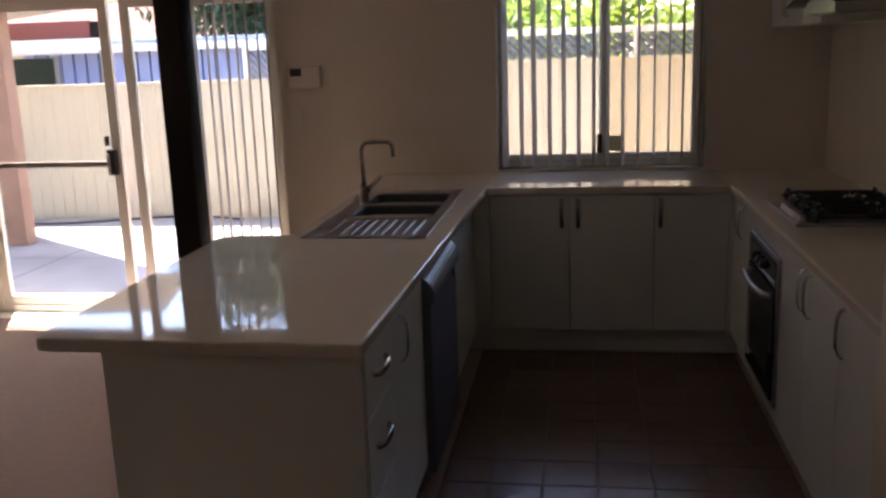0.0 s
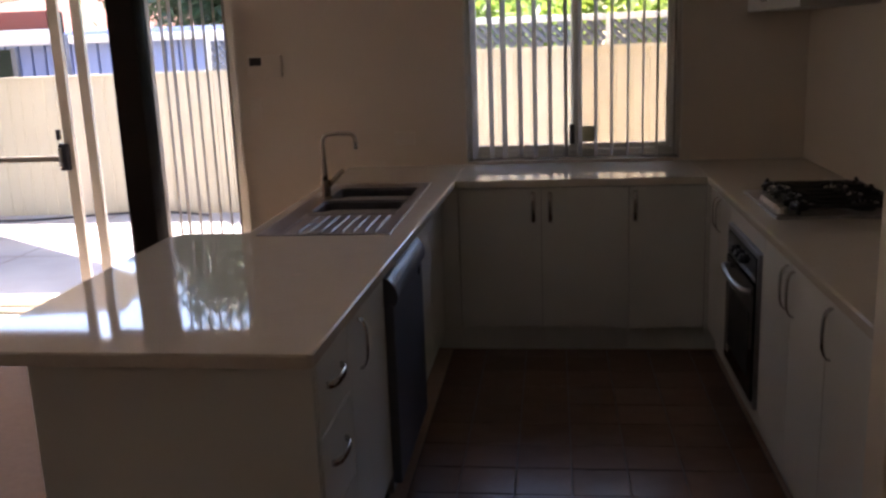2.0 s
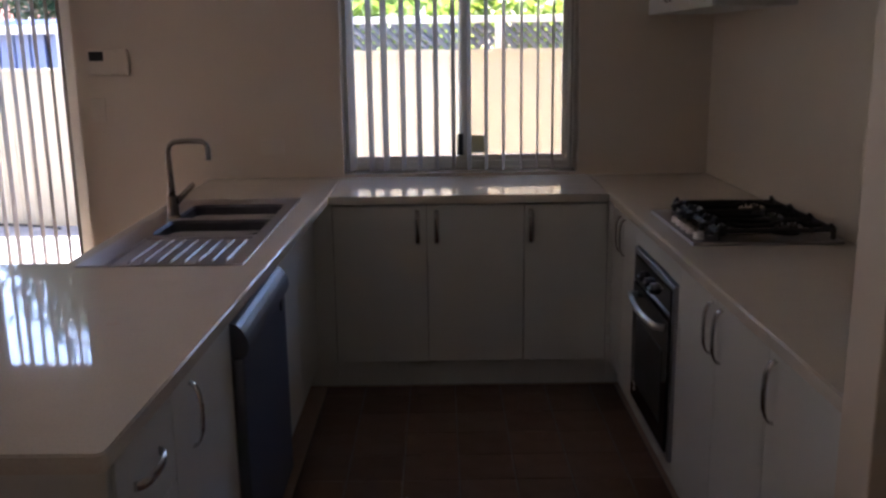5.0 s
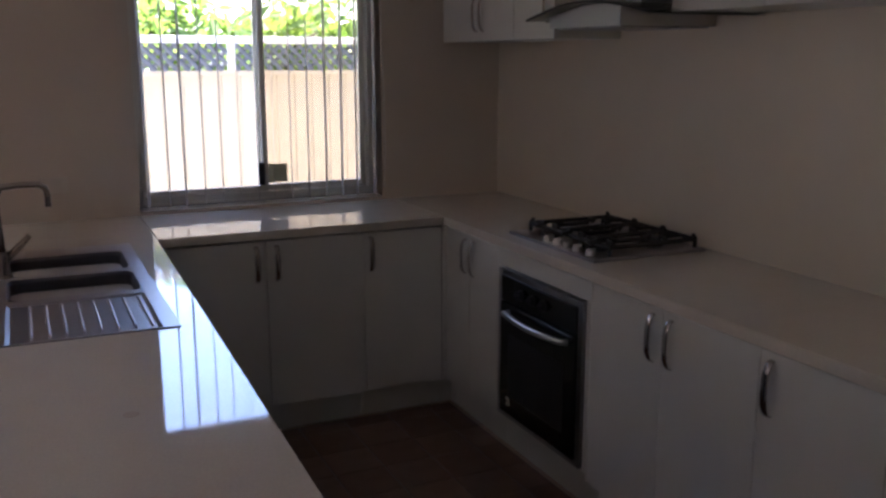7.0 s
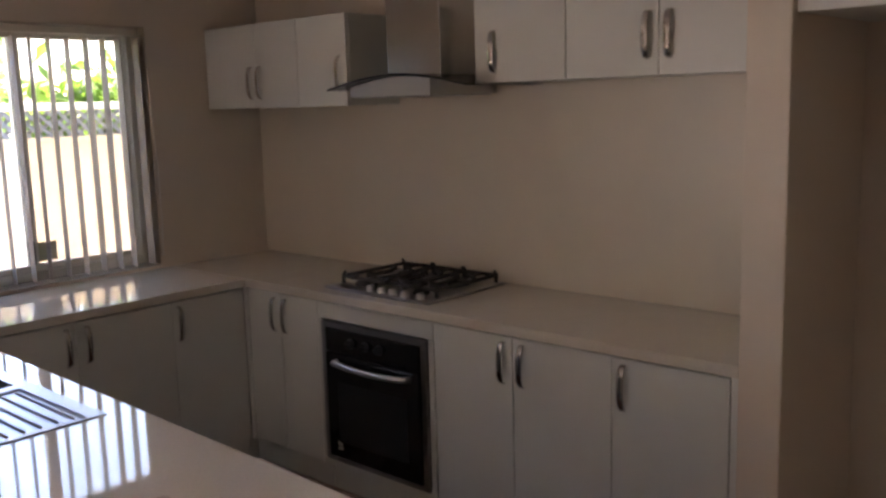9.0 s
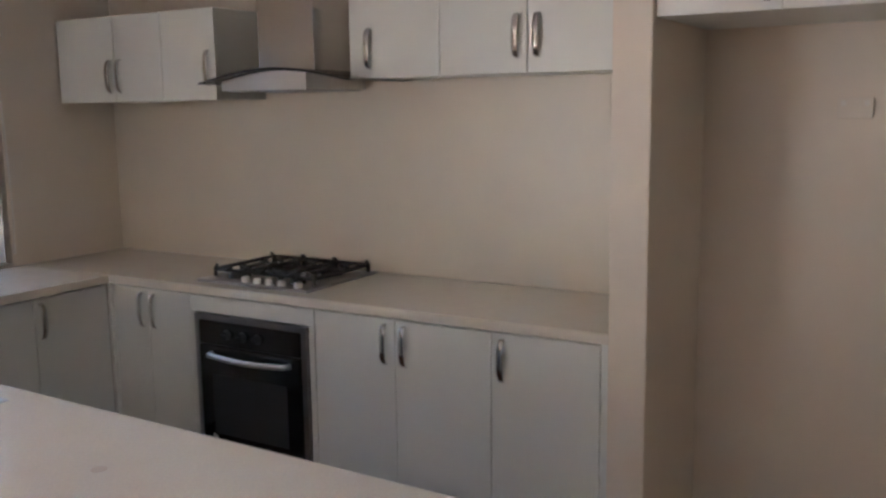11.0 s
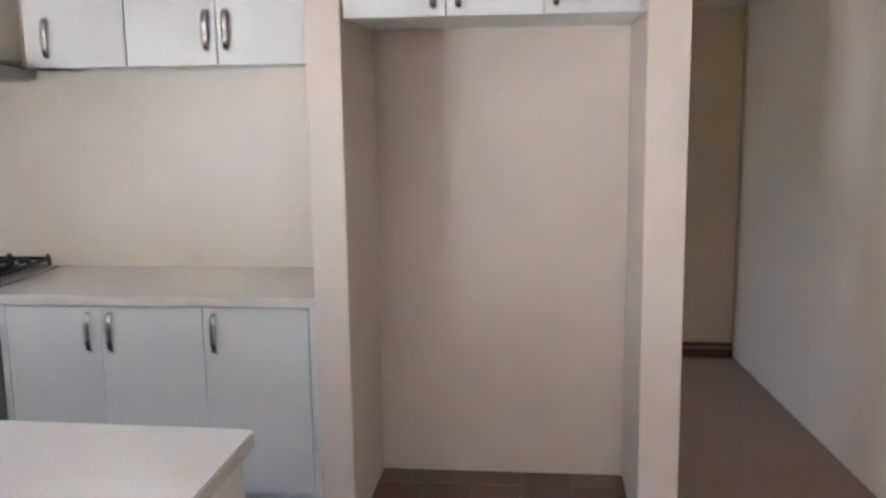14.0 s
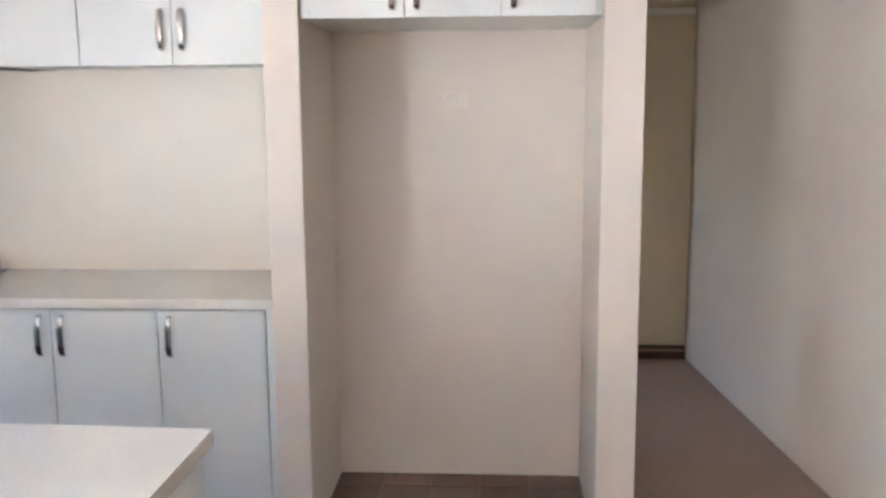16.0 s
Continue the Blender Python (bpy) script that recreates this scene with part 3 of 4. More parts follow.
def bowl(y0, y1, depth):
    bm = bmesh.new()
    rings = []
    for inset, dz in ((0.0, 0.004), (0.006, -0.006), (0.012, -depth * 0.8), (0.04, -depth)):
        ring = []
        for cx, cy, a0 in ((-1.985, y1, 0), (-2.360, y1, 90), (-2.360, y0, 180), (-1.985, y0, 270)):
            rad = 0.045
            sx = -1 if cx > -2.140 else 1
            sy = -1 if cy == y1 else 1
            for k in range(5):
                a = radians(a0 + 22.5 * k)
                ring.append(bm.verts.new((cx + sx * (rad + inset) + rad * math.cos(a), cy + sy * (rad + inset) + rad * math.sin(a), BZ1 + dz)))
        rings.append(ring)
    for a, b in zip(rings, rings[1:]):
        for k in range(len(a)):
            bm.faces.new((a[k], a[(k + 1) % len(a)], b[(k + 1) % len(a)], b[k]))
    bm.faces.new(rings[-1])
    disc(bm, -2.170, (y0 + y1) / 2, BZ1 - depth + 0.001, 0.04, 0.003, 0.035, 20)
    return bm


wpart("top", sink_top(), SINK_STEEL, sink)
# both bowls wear the near-black steel that carries their shade
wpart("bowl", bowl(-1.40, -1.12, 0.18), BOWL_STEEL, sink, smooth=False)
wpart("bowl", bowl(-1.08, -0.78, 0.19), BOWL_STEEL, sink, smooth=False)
for i in range(8):
    x = -2.300 + 0.042 * i
    rb = rod(bmesh.new(), [(x, -1.80, BZ1 - 0.002), (x, -1.77, BZ1 + 0.0005), (x, -1.50, BZ1 + 0.0005), (x, -1.46, BZ1 - 0.002)], 0.0037, 8)
    wpart("drainer_rib", rb, SINK_STEEL, sink, smooth=True)

tap = root("tap", "brushed steel gooseneck mixer tap standing on the sink", "tap", -2.367, -1.07, BZ1 + 0.004)
tb = bmesh.new()
disc(tb, -2.367, -1.07, BZ1 + 0.004, 0.027, 0.012, 0.025)
disc(tb, -2.367, -1.07, BZ1 + 0.016, 0.022, 0.075, 0.021)
wpart("body", tb, TAP_STEEL, tap)
neck = [(-2.367, -1.07, BZ1 + 0.08), (-2.370, -1.07, BZ1 + 0.2), (-2.371, -1.07, BZ1 + 0.255), (-2.364, -1.07, BZ1 + 0.28), (-2.347, -1.07, BZ1 + 0.294), (-2.297, -1.07, BZ1 + 0.298), (-2.242, -1.07, BZ1 + 0.296), (-2.225, -1.07, BZ1 + 0.285), (-2.219, -1.07, BZ1 + 0.265), (-2.219, -1.07, BZ1 + 0.225)]
wpart("spout", rod(bmesh.new(), neck, [0.014, 0.0115] + [0.0098] * 8, 12), TAP_STEEL, tap, smooth=True)
lv = rod(bmesh.new(), [(-2.352, -1.07, BZ1 + 0.065), (-2.312, -1.07, BZ1 + 0.105), (-2.282, -1.07, BZ1 + 0.135)], [0.013, 0.012, 0.009], 10)
wpart("lever", lv, TAP_STEEL, tap, smooth=True)

# ---- cooktop ----
ck = root("cooktop", "stainless steel gas cooktop with black cast iron trivets", "cooktop", -0.305, -1.41, 0.9)
CX0, CX1, CY0, CY1 = -0.535, -0.045, -1.672, -1.075
tray = block(CX0, CX1, CY0, CY1, BZ1 + 0.0005, BZ1 + 0.012, bevel=0.004)
wpart("tray", tray, SINK_STEEL, ck, "stainless steel tray")
BURN = [(-0.42, -1.215, 0.05), (-0.19, -1.215, 0.038), (-0.30, -1.375, 0.062), (-0.42, -1.535, 0.036), (-0.19, -1.535, 0.048)]
for bx, by, br in BURN:
    b = bmesh.new()
    disc(b, bx, by, BZ1 + 0.012, br, 0.012, br * 0.92, 20)
    disc(b, bx, by, BZ1 + 0.024, br * 0.8, 0.009, br * 0.74, 20)
    wpart("burner", b, BLACK_IRON, ck, "round black burner cap")


def trivet(y0, y1):
    bm = bmesh.new()
    zt = BZ1 + 0.043
    for x in (CX0 + 0.085, CX1 - 0.03):
        rod(bm, [(x, y0, zt), (x, y1, zt)], 0.009, 6)
    for y in (y0, y1):
        rod(bm, [(CX0 + 0.085, y, zt), (CX1 - 0.03, y, zt)], 0.009, 6)
    for x in (CX0 + 0.085, CX1 - 0.03):
        for y in (y0, y1):
            rod(bm, [(x, y, BZ1 + 0.011), (x, y, zt)], 0.0085, 6)
    ym = (y0 + y1) / 2
    for x in (-0.42, -0.19):
        for dx, dy in ((0.07, 0), (-0.07, 0), (0, 0.07), (0, -0.07)):
            a = Vector((x + dx * 0.4, ym + dy * 0.4, zt + 0.012))
            b = Vector((x + dx * 0.85, ym + dy * 0.9, zt + 0.004))
            rod(bm, [a + Vector((0, 0, -0.016)), a, b, b + Vector((0, 0, -0.004))], [0.005, 0.007, 0.009, 0.009], 6)
    rod(bm, [(CX0 + 0.085, ym, zt), (-0.46, ym, zt)], 0.009, 6)
    rod(bm, [(-0.37, ym, zt), (-0.24, ym, zt)], 0.009, 6)
    rod(bm, [(-0.14, ym, zt), (CX1 - 0.03, ym, zt)], 0.009, 6)
    for x in (CX0 + 0.085, CX1 - 0.03):
        for y in (y0, y1):
            rod(bm, [(x, y, zt), (x + (0.012 if x < -0.3 else -0.012), y, zt + 0.02)], [0.0095, 0.006], 6)
    return bm


for y0, y1 in ((-1.285, -1.105), (-1.465, -1.295), (-1.645, -1.475)):
    wpart("trivet", trivet(y0, y1), BLACK_IRON, ck, "black cast iron trivet")
for ky in (-1.32, -1.385, -1.45, -1.515, -1.60):
    k = bmesh.new()
    disc(k, CX0 + 0.038, ky, BZ1 + 0.012, 0.02, 0.02, 0.017, 16)
    cube(k, CX0 + 0.02, CX0 + 0.056, ky - 0.003, ky + 0.003, BZ1 + 0.032, BZ1 + 0.036, bevel=0.001)
    wpart("knob", k, STEEL, ck, "silver gas knob")

# ---- wall cabinets ----
UF, UZ0, UZ1 = -0.33, 1.668, 2.06


def wall_unit(label, face, back, a0, a1, z0, z1, doors, name="wall_cabinet"):
    r = root(name, label, "cabinet", (face + back) / 2, (a0 + a1) / 2, z0, "wall cabinets")
    wpart("body", block(face + 0.019, back, a0 + 0.001, a1 - 0.001, z0, z1, bevel=0.001), LAMINATE, r)
    for b0, b1, ha, hz in doors:
        d = wpart("door", block(face, face + 0.018, b0 + 0.0018, b1 - 0.0018, z0 - 0.002, z1, bevel=0.0025), LAMINATE, r)
        if ha is not None:
            sub("handle", handle_bm(face, ha, hz, (-1, 0, 0)), HANDLE, d, "polished nickel bow handle", smooth=True)
    return r


UH = 1.785
wall_unit("white laminate wall cabinet between window wall and hood", UF, -0.003, -0.72, -0.004, UZ0, UZ1, [(-0.407, -0.006, -0.373, UH), (-0.72, -0.407, -0.441, UH)])
wall_unit("white laminate narrow wall cabinet beside the hood", UF, -0.003, -1.05, -0.72, UZ0, UZ1, [(-1.05, -0.72, -1.005, UH + 0.02)])
wall_unit("white laminate narrow wall cabinet beside the hood", UF, -0.003, -2.176, -1.765, UZ0 + 0.07, UZ1, [(-2.176, -1.765, -1.858, UH + 0.064)])
wall_unit("white laminate double wall cabinet against the nib wall", UF, -0.003, -2.905, -2.176, UZ0 + 0.07, UZ1, [(-2.535, -2.176, -2.494, UH + 0.082), (-2.905, -2.535, -2.573, UH + 0.082)])
tagged(finish("filler_panel", block(UF + 0.002, UF + 0.02, -2.946, -2.907, UZ0 + 0.07, UZ1), LAMINATE), "white laminate filler strip beside the nib", "panel")
FZ = 1.876
wall_unit("white laminate cabinet over the fridge recess", -0.605, -0.003, -4.098, -3.074, FZ, 2.28,
          [(-3.434, -3.104, -3.392, FZ + 0.10), (-3.76, -3.434, -3.476, FZ + 0.10), (-4.077, -3.76, -3.80, FZ + 0.10)], name="fridge_cabinet")

# ---- range hood ----
hood = root("range_hood", "stainless steel chimney range hood with curved glass canopy", "range hood", -0.25, -1.50, 1.69)
GY0, GY1, GZ, GH = -1.855, -1.095, 1.728, 0.05      # canopy ends, its springing and its rise


def arch_z(y):
    return GZ + GH * math.sin(math.pi * (y - GY0) / (GY1 - GY0))


ch = block(-0.30, -0.004, -1.565, -1.268, 1.752, 2.40, bevel=0.002)
cube(ch, -0.297, -0.004, -1.562, -1.271, 2.10, CH - 0.001, bevel=0.001)
wpart("chimney", ch, HOOD_STEEL, hood, "stainless steel chimney")
hbm = bmesh.new()
arch = [(y, arch_z(y) - 0.003) for y in [-1.165 - 0.0225 * i for i in range(21)]]
ring_f = [hbm.verts.new((-0.42, y, z)) for y, z in arch] + [hbm.verts.new((-0.42, arch[-1][0], 1.70)), hbm.verts.new((-0.42, arch[0][0], 1.70))]
ring_b = [hbm.verts.new((-0.004, v.co.y, v.co.z)) for v in ring_f]
for k in range(len(ring_f)):
    m = (k + 1) % len(ring_f)
    hbm.faces.new((ring_f[k], ring_f[m], ring_b[m], ring_b[k]))
hbm.faces.new(ring_f)
hbm.faces.new(ring_b[::-1])
wpart("body", hbm, STEEL, hood, "brushed steel motor housing")
for fy0, fy1 in ((-1.60, -1.40), (-1.39, -1.19)):
    fb = block(-0.405, -0.03, fy0, fy1, 1.6945, 1.6995, bevel=0.001)
    wpart("filter", fb, SHADOWED_STEEL, hood, "grey steel grease filter")
can = bmesh.new()
rows = []
for i in range(25):
    y = GY1 + (GY0 - GY1) * i / 24
    z = arch_z(y)
    rows.append([can.verts.new((x, y, z)) for x in (-0.48, -0.004)] + [can.verts.new((x, y, z + 0.006)) for x in (-0.004, -0.48)])
for a, b in zip(rows, rows[1:]):
    for k in range(4):
        can.faces.new((a[k], a[(k + 1) % 4], b[(k + 1) % 4], b[k]))
can.faces.new(rows[0])
can.faces.new(rows[-1][::-1])
wpart("canopy", can, TINT, hood, "curved smoky glass canopy", smooth=False)
edge = rod(bmesh.new(), [(-0.482, GY1 + (GY0 - GY1) * i / 24, arch_z(GY1 + (GY0 - GY1) * i / 24) + 0.003) for i in range(25)], 0.0048, 6)
wpart("canopy_edge", edge, BLACK_PLASTIC, hood, "dark canopy edge", smooth=True)

# ---- splashback joint and wall fittings ----
setting("splashback", block(-0.012, -0.0005, -2.947, -0.001, BZ1 + 0.001, UZ0 + 0.07), SPLASH, "cream splashback panel behind the cooktop", "splashback")

thermo = root("thermostat", "cream wall thermostat with a dark display", "thermostat", -2.96, 0, 1.5)
wpart("case", block(-3.04, -2.845, -0.028, -0.001, 1.415, 1.54, bevel=0.006), CREAM_PLASTIC, thermo)
wpart("display", block(-3.026, -2.958, -0.0305, -0.028, 1.484, 1.528), BLACK_PLASTIC, thermo, "dark grey display")
sw = root("light_switch", "cream plastic light switch plate", "switch", -3.01, 0, 1.25)
wpart("plate", block(-3.045, -2.975, -0.012, -0.001, 1.19, 1.305, bevel=0.004), CREAM_PLASTIC, sw)
wpart("rocker", block(-3.02, -3.0, -0.017, -0.012, 1.235, 1.26, bevel=0.002), CREAM_PLASTIC, sw)
for ox in (-2.17,):
    gp = root("power_outlet", "cream double power outlet above the sink bench", "outlet", ox, 0, 1.05)
    wpart("plate", block(ox - 0.058, ox + 0.058, -0.011, -0.001, 1.02, 1.092, bevel=0.003), CREAM_PLASTIC, gp)
    wpart("rocker", block(ox - 0.045, ox - 0.03, -0.015, -0.011, 1.066, 1.083), CREAM_PLASTIC, gp)
    wpart("rocker", block(ox + 0.03, ox + 0.045, -0.015, -0.011, 1.066, 1.083), CREAM_PLASTIC, gp)
po = root("power_outlet", "white double power outlet on the recess wall", "outlet", 0, -3.565, 1.60)
wpart("plate", block(-0.010, -0.001, -3.62, -3.51, 1.565, 1.635, bevel=0.003), CREAM_PLASTIC, po)
wpart("rocker", block(-0.014, -0.010, -3.608, -3.593, 1.607, 1.624), WHITE_PLASTIC, po)
wpart("rocker", block(-0.014, -0.010, -3.537, -3.522, 1.607, 1.624), WHITE_PLASTIC, po)

# ---- kitchen window ----
win = tagged(new("window_1"), "cream aluminium sliding window behind vertical blinds", "window", kind="structure")
MX = -1.222


def ring(x0, x1, z0, z1, w, y0, y1, bevel=0.002):
    bm = block(x0, x0 + w, y0, y1, z0, z1, bevel=bevel)
    cube(bm, x1 - w, x1, y0, y1, z0, z1, bevel=bevel)
    cube(bm, x0 + w + 0.0005, x1 - w - 0.0005, y0, y1, z1 - w, z1, bevel=bevel)
    cube(bm, x0 + w + 0.0005, x1 - w - 0.0005, y0, y1, z0, z0 + w, bevel=bevel)
    return bm


FY = 0.03       # the frame sits towards the outer face
part("window_frame", ring(WX0 + 0.001, WX1 - 0.001, WZ0 + 0.022, WZ1 - 0.001, 0.028, 0.09 + FY, 0.17 + FY), ALU, win)
part("bottom_track", block(WX0 + 0.001, WX1 - 0.001, 0.085 + FY, 0.17 + FY, WZ0 + 0.0085, WZ0 + 0.0215, bevel=0.002), ALU, win)
sash = part("sash", ring(WX0 + 0.03, MX + 0.02, WZ0 + 0.051, WZ1 - 0.03, 0.026, 0.10 + FY, 0.125 + FY), ALU, win)
part("pane", block(WX0 + 0.057, MX - 0.007, 0.111 + FY, 0.114 + FY, WZ0 + 0.078, WZ1 - 0.057), GLASS, sash).visible_shadow = False
sash2 = part("sash", ring(MX - 0.02, WX1 - 0.03, WZ0 + 0.051, WZ1 - 0.03, 0.026, 0.135 + FY, 0.16 + FY), ALU, win)
part("pane", block(MX + 0.007, WX1 - 0.057, 0.146 + FY, 0.149 + FY, WZ0 + 0.078, WZ1 - 0.057), SCREEN, sash2).visible_shadow = False
part("window_sill", block(WX0 + 0.001, WX1 - 0.001, -0.002, 0.17 + FY, WZ0 + 0.0005, WZ0 + 0.008, bevel=0.002), BENCH, win)
part("latch", block(MX - 0.03, MX + 0.0, 0.085 + FY, 0.099 + FY, WZ0 + 0.08, WZ0 + 0.19, bevel=0.003), BLACK_PLASTIC, win)
part("sticker", block(MX + 0.03, MX + 0.125, 0.1425 + FY, 0.1455 + FY, WZ0 + 0.085, WZ0 + 0.175), STICKER, win, "yellowed paper sticker")


def slat_mesh(width, height, curve=0.0008):
    bm = bmesh.new()
    n = 4
    f = [[bm.verts.new((curve * (1 - (2 * i / n - 1) ** 2), (i / n - 0.5) * width, z)) for z in (0, height)] for i in range(n + 1)]
    g = [[bm.verts.new((curve * (1 - (2 * i / n - 1) ** 2) + 0.0009, (i / n - 0.5) * width, z)) for z in (0, height)] for i in range(n + 1)]
    for i in range(n):
        bm.faces.new((f[i][0], f[i + 1][0], f[i + 1][1], f[i][1]))
        bm.faces.new((g[i][0], g[i][1], g[i + 1][1], g[i + 1][0]))
        for k in (0, 1):
            bm.faces.new((f[i][k], g[i][k], g[i + 1][k], f[i + 1][k]))
    for i in (0, n):
        bm.faces.new((f[i][0], f[i][1], g[i][1], g[i][0]))
    bmesh.ops.recalc_face_normals(bm, faces=bm.faces)
    me = bpy.data.meshes.new("slat")
    bm.to_mesh(me)
    bm.free()
    me.materials.append(BLIND)
    return me


def vertical_blind(label, x0, x1, y, z0, z1, step, width, turn, skip=()):
    r = root("vertical_blind", label, "blind", (x0 + x1) / 2, y, z1)
    wpart("head_rail", block(x0, x1, y - 0.02, y + 0.02, z1 - 0.035, z1 - 0.001, bevel=0.003), ALU, r)
    me = slat_mesh(width, z1 - 0.05 - z0)
    n = int((x1 - x0) / step)
    for i in range(n + 1):
        s = new("slat", me)
        s.parent = r
        wob = math.sin(i * 12.9898) * 43758.5453
        wob -= math.floor(wob)
        s.location = (x0 + step * (i + 0.35) + (wob - 0.5) * 0.012 - r.location.x, 0, z0 - z1)
        s.rotation_euler = (0, 0, radians(turn + (wob - 0.5) * 3))
    return r


kitchen_blind = vertical_blind("open cream fabric vertical blind hanging in the window", WX0 + 0.02, WX1 - 0.02, 0.045, WZ0 + 0.015, WZ1 - 0.005, 0.083, 0.10, -13)
vertical_blind("open cream fabric vertical blind beside the sliding door", -3.59, SX1 - 0.02, -0.07, 0.03, 2.12, 0.062, 0.10, 14)

cord = [(WX1 - 0.012, -0.018, 2.02), (WX1 - 0.006, -0.022, 1.7), (WX1 + 0.004, -0.024, 1.35), (WX1 + 0.006, -0.024, 1.12), (WX1 - 0.002, -0.024, 1.0)]
wpart("cord", rod(bmesh.new(), cord, 0.0042, 6), WHITE_PLASTIC, kitchen_blind, "white hanging blind cord", smooth=True)
wt = disc(bmesh.new(), WX1 - 0.002, -0.024, 0.965, 0.009, 0.05, 0.006, 10)
wpart("cord_weight", wt, WHITE_PLASTIC, kitchen_blind, "white plastic cord weight")

# ---- sliding door ----
slide = tagged(new("door_1"), "cream aluminium glazed sliding door standing open", "sliding door", kind="structure")
part("door_frame", ring(SX0 + 0.001, SX1 - 0.001, 0.001, SZ1 - 0.001, 0.045, 0.09, 0.19), ALU, slide)
leaf = part("door_leaf", ring(SX0 + 0.047, -4.20, 0.046, SZ1 - 0.047, 0.06, 0.10, 0.135), ALU, slide)
part("pane", block(SX0 + 0.108, -4.261, 0.116, 0.120, 0.107, SZ1 - 0.108), GLASS, leaf).visible_shadow = False
part("rail", block(SX0 + 0.108, -4.262, 0.105, 0.131, 0.955, 0.99, bevel=0.003), ALU_DARK, leaf, "dark grey cross rail")
part("handle", block(-4.28, -4.225, 0.06, 0.099, 0.905, 1.065, bevel=0.008), BLACK_PLASTIC, leaf, "black door handle")
part("handle", block(-4.27, -4.244, 0.035, 0.059, 0.925, 1.045, bevel=0.006), CHROME, leaf, "silver handle grip")
part("lock", block(-4.29, -4.268, 0.07, 0.099, 1.09, 1.15, bevel=0.004), BLACK_PLASTIC, leaf)
leaf2 = part("door_leaf", ring(-4.14, SX1 - 0.047, 0.046, SZ1 - 0.047, 0.06, 0.142, 0.177), ALU, slide)
part("pane", block(-4.079, SX1 - 0.108, 0.158, 0.162, 0.107, SZ1 - 0.108), GLASS, leaf2).visible_shadow = False
tagged(finish("post", block(-3.758, -3.60, -0.19, -0.01, 0.0, CH - 0.001, bevel=0.006), POST), "dark brown painted square post by the sliding door", "post")

# unseen living room window, added as an opening for the main fill lamp
win2 = tagged(new("added_window_2"), "unseen added living room window with cream aluminium frame", "window", kind="structure")
part("window_frame", ring(-8.199, -5.401, 0.001, 2.049, 0.05, 0.10, 0.17), ALU, win2)
part("pane", block(-8.148, -5.452, 0.13, 0.134, 0.052, 1.998), GLASS, win2).visible_shadow = False

# unseen window, added to hold the hall's fill lamp
win4 = tagged(new("added_window_3"), "cream aluminium window of the unseen added side room", "window", kind="structure")
part("window_frame", ring(0.981, 1.519, 1.231, 1.869, 0.04, 0.10, 0.17), ALU, win4)
part("pane", block(1.022, 1.478, 0.13, 0.134, 1.272, 1.828), GLASS, win4).visible_shadow = False

# ---- outside ----
setting("ground", block(-400, 400, -400, 400, -0.4, -0.14), SOIL, "dry ground", "ground")
setting("pavement", block(-9.5, 3.5, 0.22, 3.95, -0.139, -0.09, bevel=0.004), CONCRETE, "pale concrete patio with joints and stains", "patio")
joints = bmesh.new()
for x in (-7.6, -5.9, -4.2, -2.2):
    cube(joints, x - 0.006, x + 0.006, 0.24, 3.93, -0.0895, -0.0885)
cube(joints, -9.4, 3.4, 2.03, 2.042, -0.0895, -0.0885)
setting("patio_joint", joints, GROUT, "dark patio joints", "joint")


